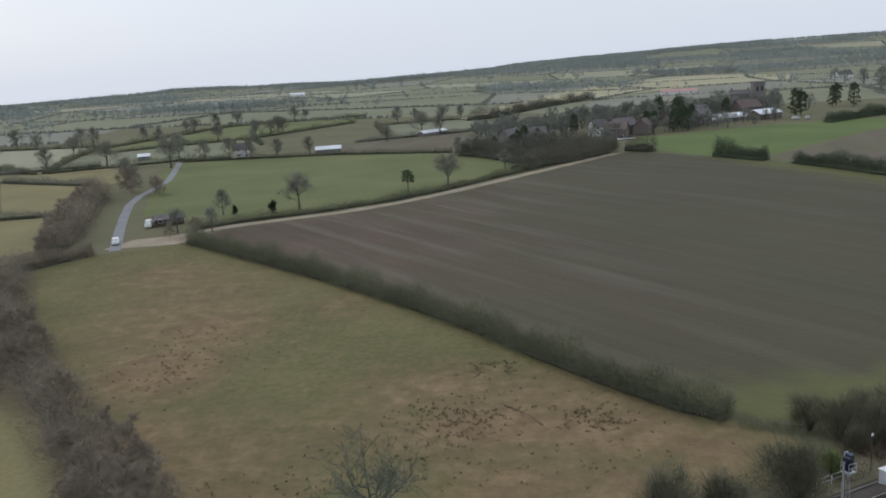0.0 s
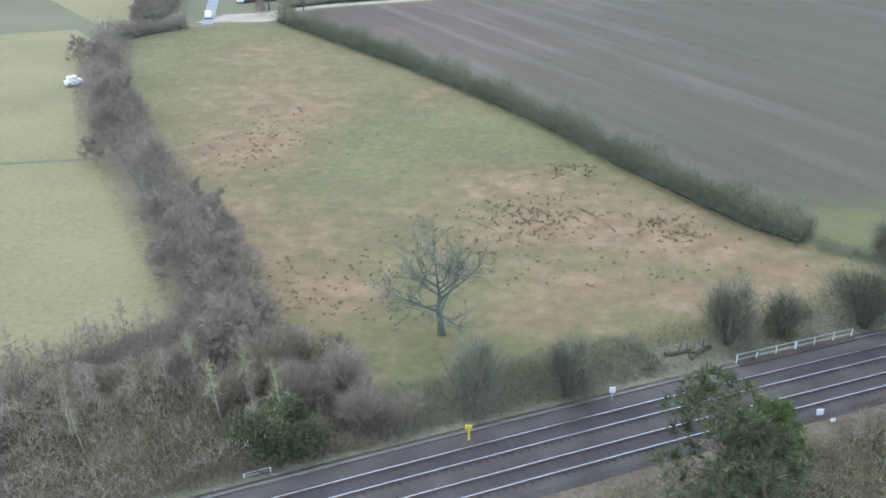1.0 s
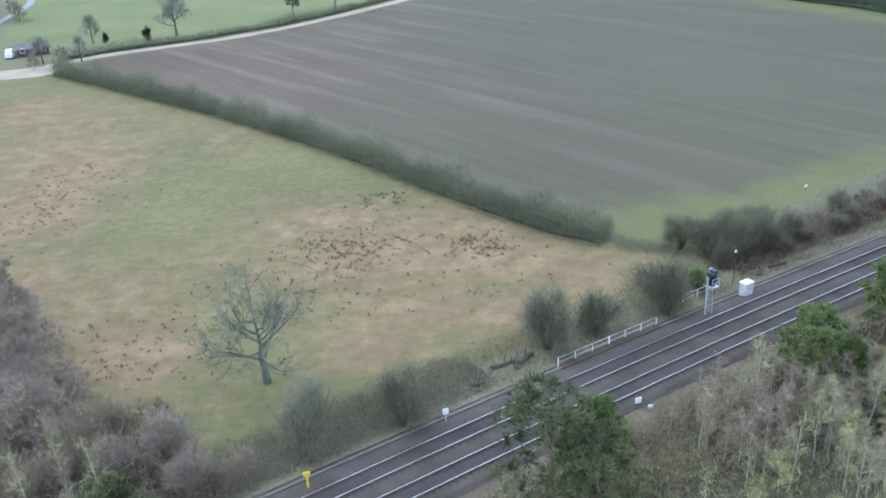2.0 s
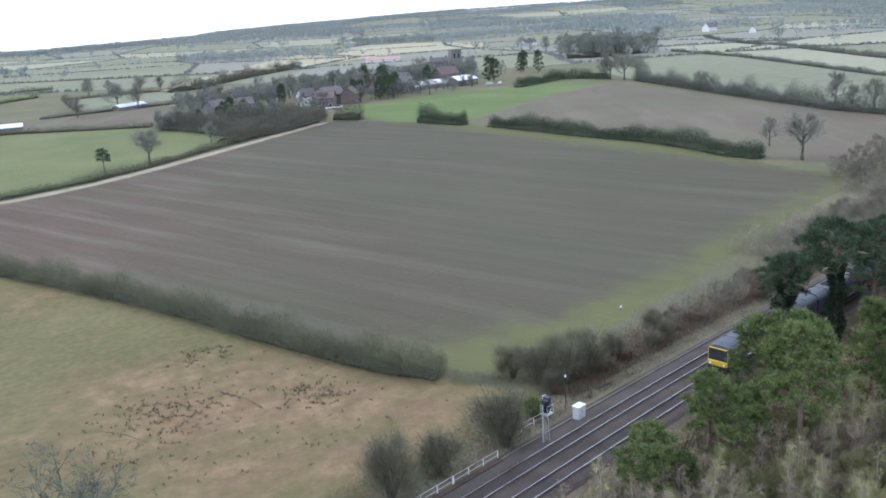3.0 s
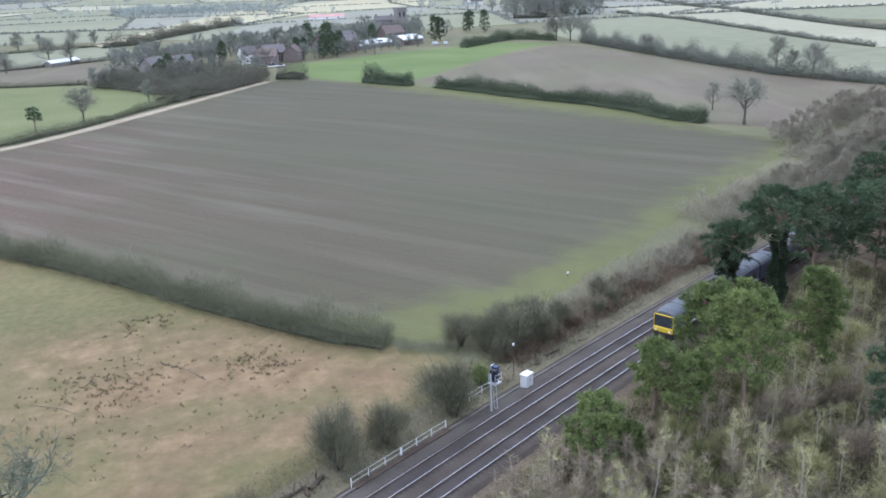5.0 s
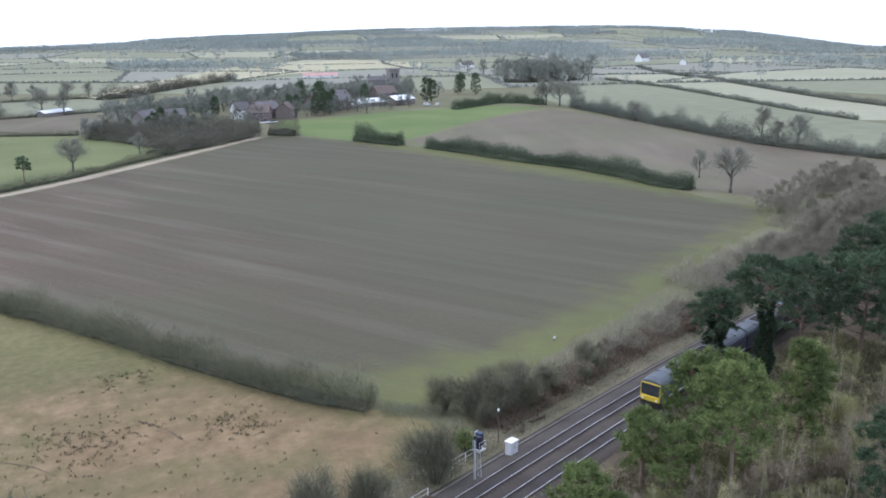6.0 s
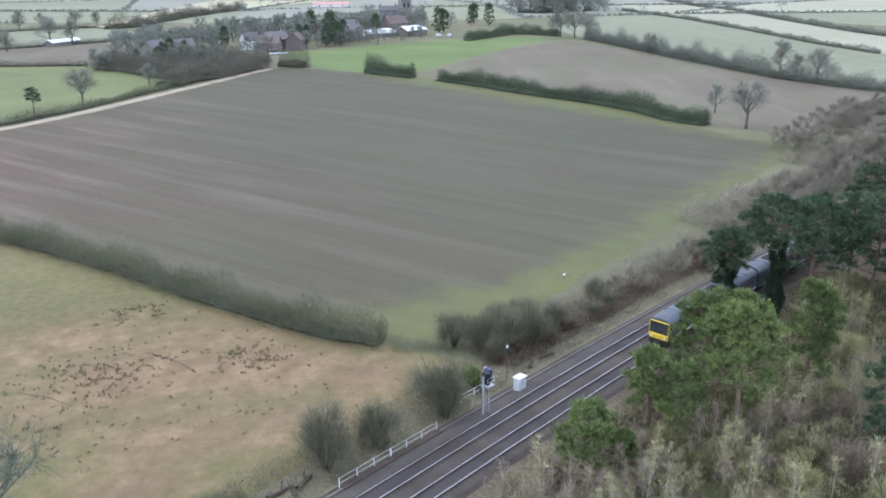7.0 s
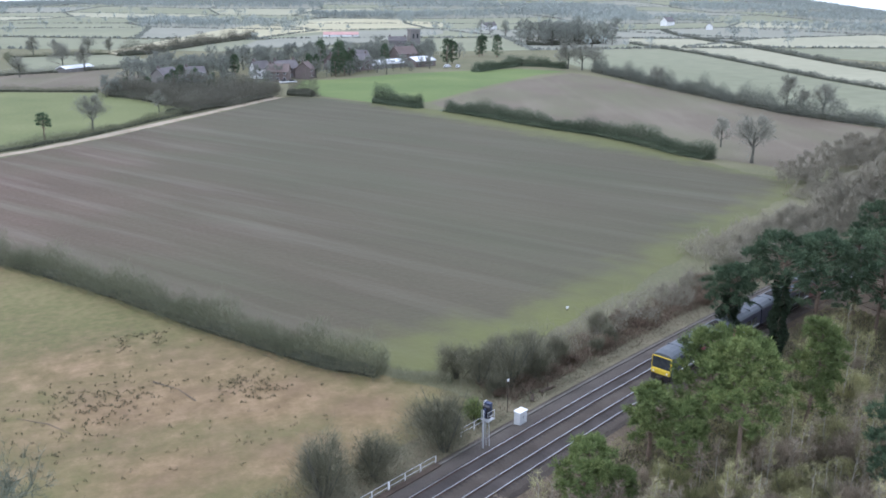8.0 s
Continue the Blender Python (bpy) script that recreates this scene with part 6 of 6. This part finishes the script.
for i in range(34):
    u = rng.uniform(0, 1)
    x, y = 60 + 130 * u + rng.normal(0, 5), 426 + 58 * u + rng.normal(0, 5)
    (GARDEN, SLIM)[i % 2].put(x, y, rng.uniform(0.5, 0.85), rng.uniform(0, 6), "bare garden tree before the village houses", "tree", "village trees")
for i in range(26):
    x, y = rng.uniform(4, 78), rng.uniform(388, 416)
    (GARDEN, SLIM)[i % 2].put(x, y, rng.uniform(0.5, 0.85), rng.uniform(0, 6), "bare tree rising from the scrub below the village", "tree", "village trees")
for x, y, s in ((24, 404, 0.55), (33, 408, 0.6), (38, 404, 0.5), (52, 406, 0.6), (15, 410, 0.5)):
    CONIFER.put(x, y, s, x, "dark evergreen conifer in the scrub below the village", "tree", "village conifers")
for i in range(150):
    u = rng.uniform(0, 1)
    x, y = 22 + 205 * u + rng.normal(0, 8), 438 + 100 * u + abs(rng.normal(0, 28)) + (12 if u > 0.25 else 0)
    (GARDEN, SLIM)[i % 2].put(x, y, rng.uniform(0.7, 1.25), rng.uniform(0, 6), "bare tree among the village houses", "tree", "village trees")
for i in range(54):
    x, y = (rng.normal(395, 24), rng.normal(680, 18)) if i % 3 else (rng.normal(470, 40), rng.normal(850, 30))
    (GARDEN, SLIM)[i % 2].put(x, y, rng.uniform(1.2, 1.9), rng.uniform(0, 6), "tall bare tree in a copse", "tree", "copse trees")


def clumps(r, at, size):
    """Uneven four-sided domes, as triangles, one at each place; size has three half-widths for each."""
    n = len(at)
    a = r.uniform(0, 2 * np.pi, n)
    ax = np.stack([np.cos(a), np.sin(a), np.zeros(n)], 1) * size[:, :1]
    ay = np.stack([-np.sin(a), np.cos(a), np.zeros(n)], 1) * size[:, 1:2]
    up = np.stack([r.normal(0, 0.25, n) * size[:, 0], r.normal(0, 0.25, n) * size[:, 1], size[:, 2]], 1)
    ring = [at + ax * r.uniform(0.7, 1.3, (n, 1)), at + ay * r.uniform(0.7, 1.3, (n, 1)), at - ax * r.uniform(0.7, 1.3, (n, 1)), at - ay * r.uniform(0.7, 1.3, (n, 1))]
    tris = []
    for i in range(4):
        p, q = ring[i], ring[(i + 1) % 4]
        tris.append(np.stack([p - up * 0.35, q - up * 0.35, at + up], 1))
    return np.concatenate(tris)


# ---- far patchwork: fields, hedgerows and woods out to the hills ----
def far_country():
    r = np.random.default_rng(103)
    cell, lo, hi = 190, -14, 22
    pts = {}
    for i in range(lo, hi + 1):
        for j in range(1, 20):
            pts[i, j] = (i * cell + 0.25 * j * cell + r.uniform(-65, 65), 100 + j * cell - 0.3 * i * cell + r.uniform(-65, 65))
    soups = []
    hedges, trees = [], []
    N = 4
    for i in range(lo, hi):
        for j in range(1, 19):
            q = np.array([pts[i, j], pts[i + 1, j], pts[i + 1, j + 1], pts[i, j + 1]])
            c = q.mean(0)
            d, az = math.hypot(*c), math.degrees(math.atan2(*c))
            if not (-42 < az < 62) or np.min(np.hypot(*q.T)) < 520 or d > 3900:
                continue
            kind = r.choice(4, p=[0.64, 0.22, 0.14, 0.0] if d < 1050 else [0.56, 0.13, 0.07, 0.24] if d < 1700 else [0.48, 0.14, 0.06, 0.32])
            g = np.linspace(0, 1, N + 1)
            P = np.array([[(1 - a) * (1 - b) * q[0] + a * (1 - b) * q[1] + a * b * q[2] + (1 - a) * b * q[3] for a in g] for b in g])
            Z = land(P[..., 0], P[..., 1]) + (0.012 if d < 880 else 0.8)
            V = np.concatenate([P, Z[..., None]], 2)
            t = []
            for a in range(N):
                for b in range(N):
                    t += [[V[b, a], V[b, a + 1], V[b + 1, a + 1]], [V[b, a], V[b + 1, a + 1], V[b + 1, a]]]
            # woods get the pale tilth sheet too, which imitates haze between the trees
            soups.append((min(kind, 2), np.array(t)))
            if kind == 3:
                n = 300
                ab = r.uniform(0, 1, (n, 2))
                w = (1 - ab[:, :1]) * (1 - ab[:, 1:]) * q[0] + ab[:, :1] * (1 - ab[:, 1:]) * q[1] + ab[:, :1] * ab[:, 1:] * q[2] + (1 - ab[:, :1]) * ab[:, 1:] * q[3]
                trees.append(w)
            if np.min(np.hypot(*q.T)) < 660:
                continue
            for a, b in ((0, 1), (0, 3)):
                ln = np.linalg.norm(q[b] - q[a])
                u = r.uniform(0, 1, int(ln * 0.55))[:, None]
                hedges.append(q[a] + (q[b] - q[a]) * u + r.normal(0, 1.2, (len(u), 2)))
                u = np.clip(r.choice([0.2, 0.5, 0.85]) + r.normal(0, 0.12, r.integers(0, 9)), 0, 1)[:, None]
                trees.append(q[a] + (q[b] - q[a]) * u + r.normal(0, 3, (len(u), 2)))
    for kind, (nm, label, mat) in enumerate((("far_meadows", "patchwork of far green meadows in haze-paled colour", M_HAZEGREEN), ("hazed_stubble", "patchwork of far straw coloured fields", M_HAZEPALE), ("hazed_tilth", "patchwork of far bare fields", M_HAZESOIL))):
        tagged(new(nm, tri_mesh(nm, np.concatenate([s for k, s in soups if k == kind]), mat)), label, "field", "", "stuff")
    h = np.concatenate(hedges)
    n = len(h)
    at = np.stack([h[:, 0], h[:, 1], land(h[:, 0], h[:, 1]) + 0.8], 1)
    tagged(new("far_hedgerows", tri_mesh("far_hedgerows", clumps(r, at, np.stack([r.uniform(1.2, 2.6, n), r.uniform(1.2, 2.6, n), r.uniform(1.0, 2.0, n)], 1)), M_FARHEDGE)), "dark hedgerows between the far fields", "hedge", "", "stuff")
    w = np.concatenate(trees)
    m = 30
    n = len(w)
    size = r.uniform(6, 12, n)
    v = unit(r.normal(size=(n, m, 3)))
    g = land(w[:, 0], w[:, 1])
    c = np.stack([w[:, 0], w[:, 1], g + size * 0.72], 1)
    at = (c[:, None, :] + v * r.uniform(0.3, 1.0, (n, m, 1)) * (size[:, None, None] * np.array([0.5, 0.5, 0.4]))).reshape(-1, 3)
    lift_way = np.concatenate([r.normal(0, 0.6, (n * m, 2)), r.uniform(0.2, 1.0, (n * m, 1))], 1)
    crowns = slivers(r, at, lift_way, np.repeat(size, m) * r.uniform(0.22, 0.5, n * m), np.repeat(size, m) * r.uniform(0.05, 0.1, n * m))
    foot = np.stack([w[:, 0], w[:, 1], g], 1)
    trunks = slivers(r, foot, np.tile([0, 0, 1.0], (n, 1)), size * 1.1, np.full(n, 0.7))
    tagged(new("far_woods", tri_mesh("far_woods", np.concatenate([crowns, trunks]), M_HAZETREE)), "bare woods and hedgerow trees on the hills, haze in their colour", "woods", "", "stuff")


far_country()

# ---- sleepers nearest the camera ----
for track, m in SLEEPER_AT:
    piece("sleeper", SLEEPER, track, at=m)
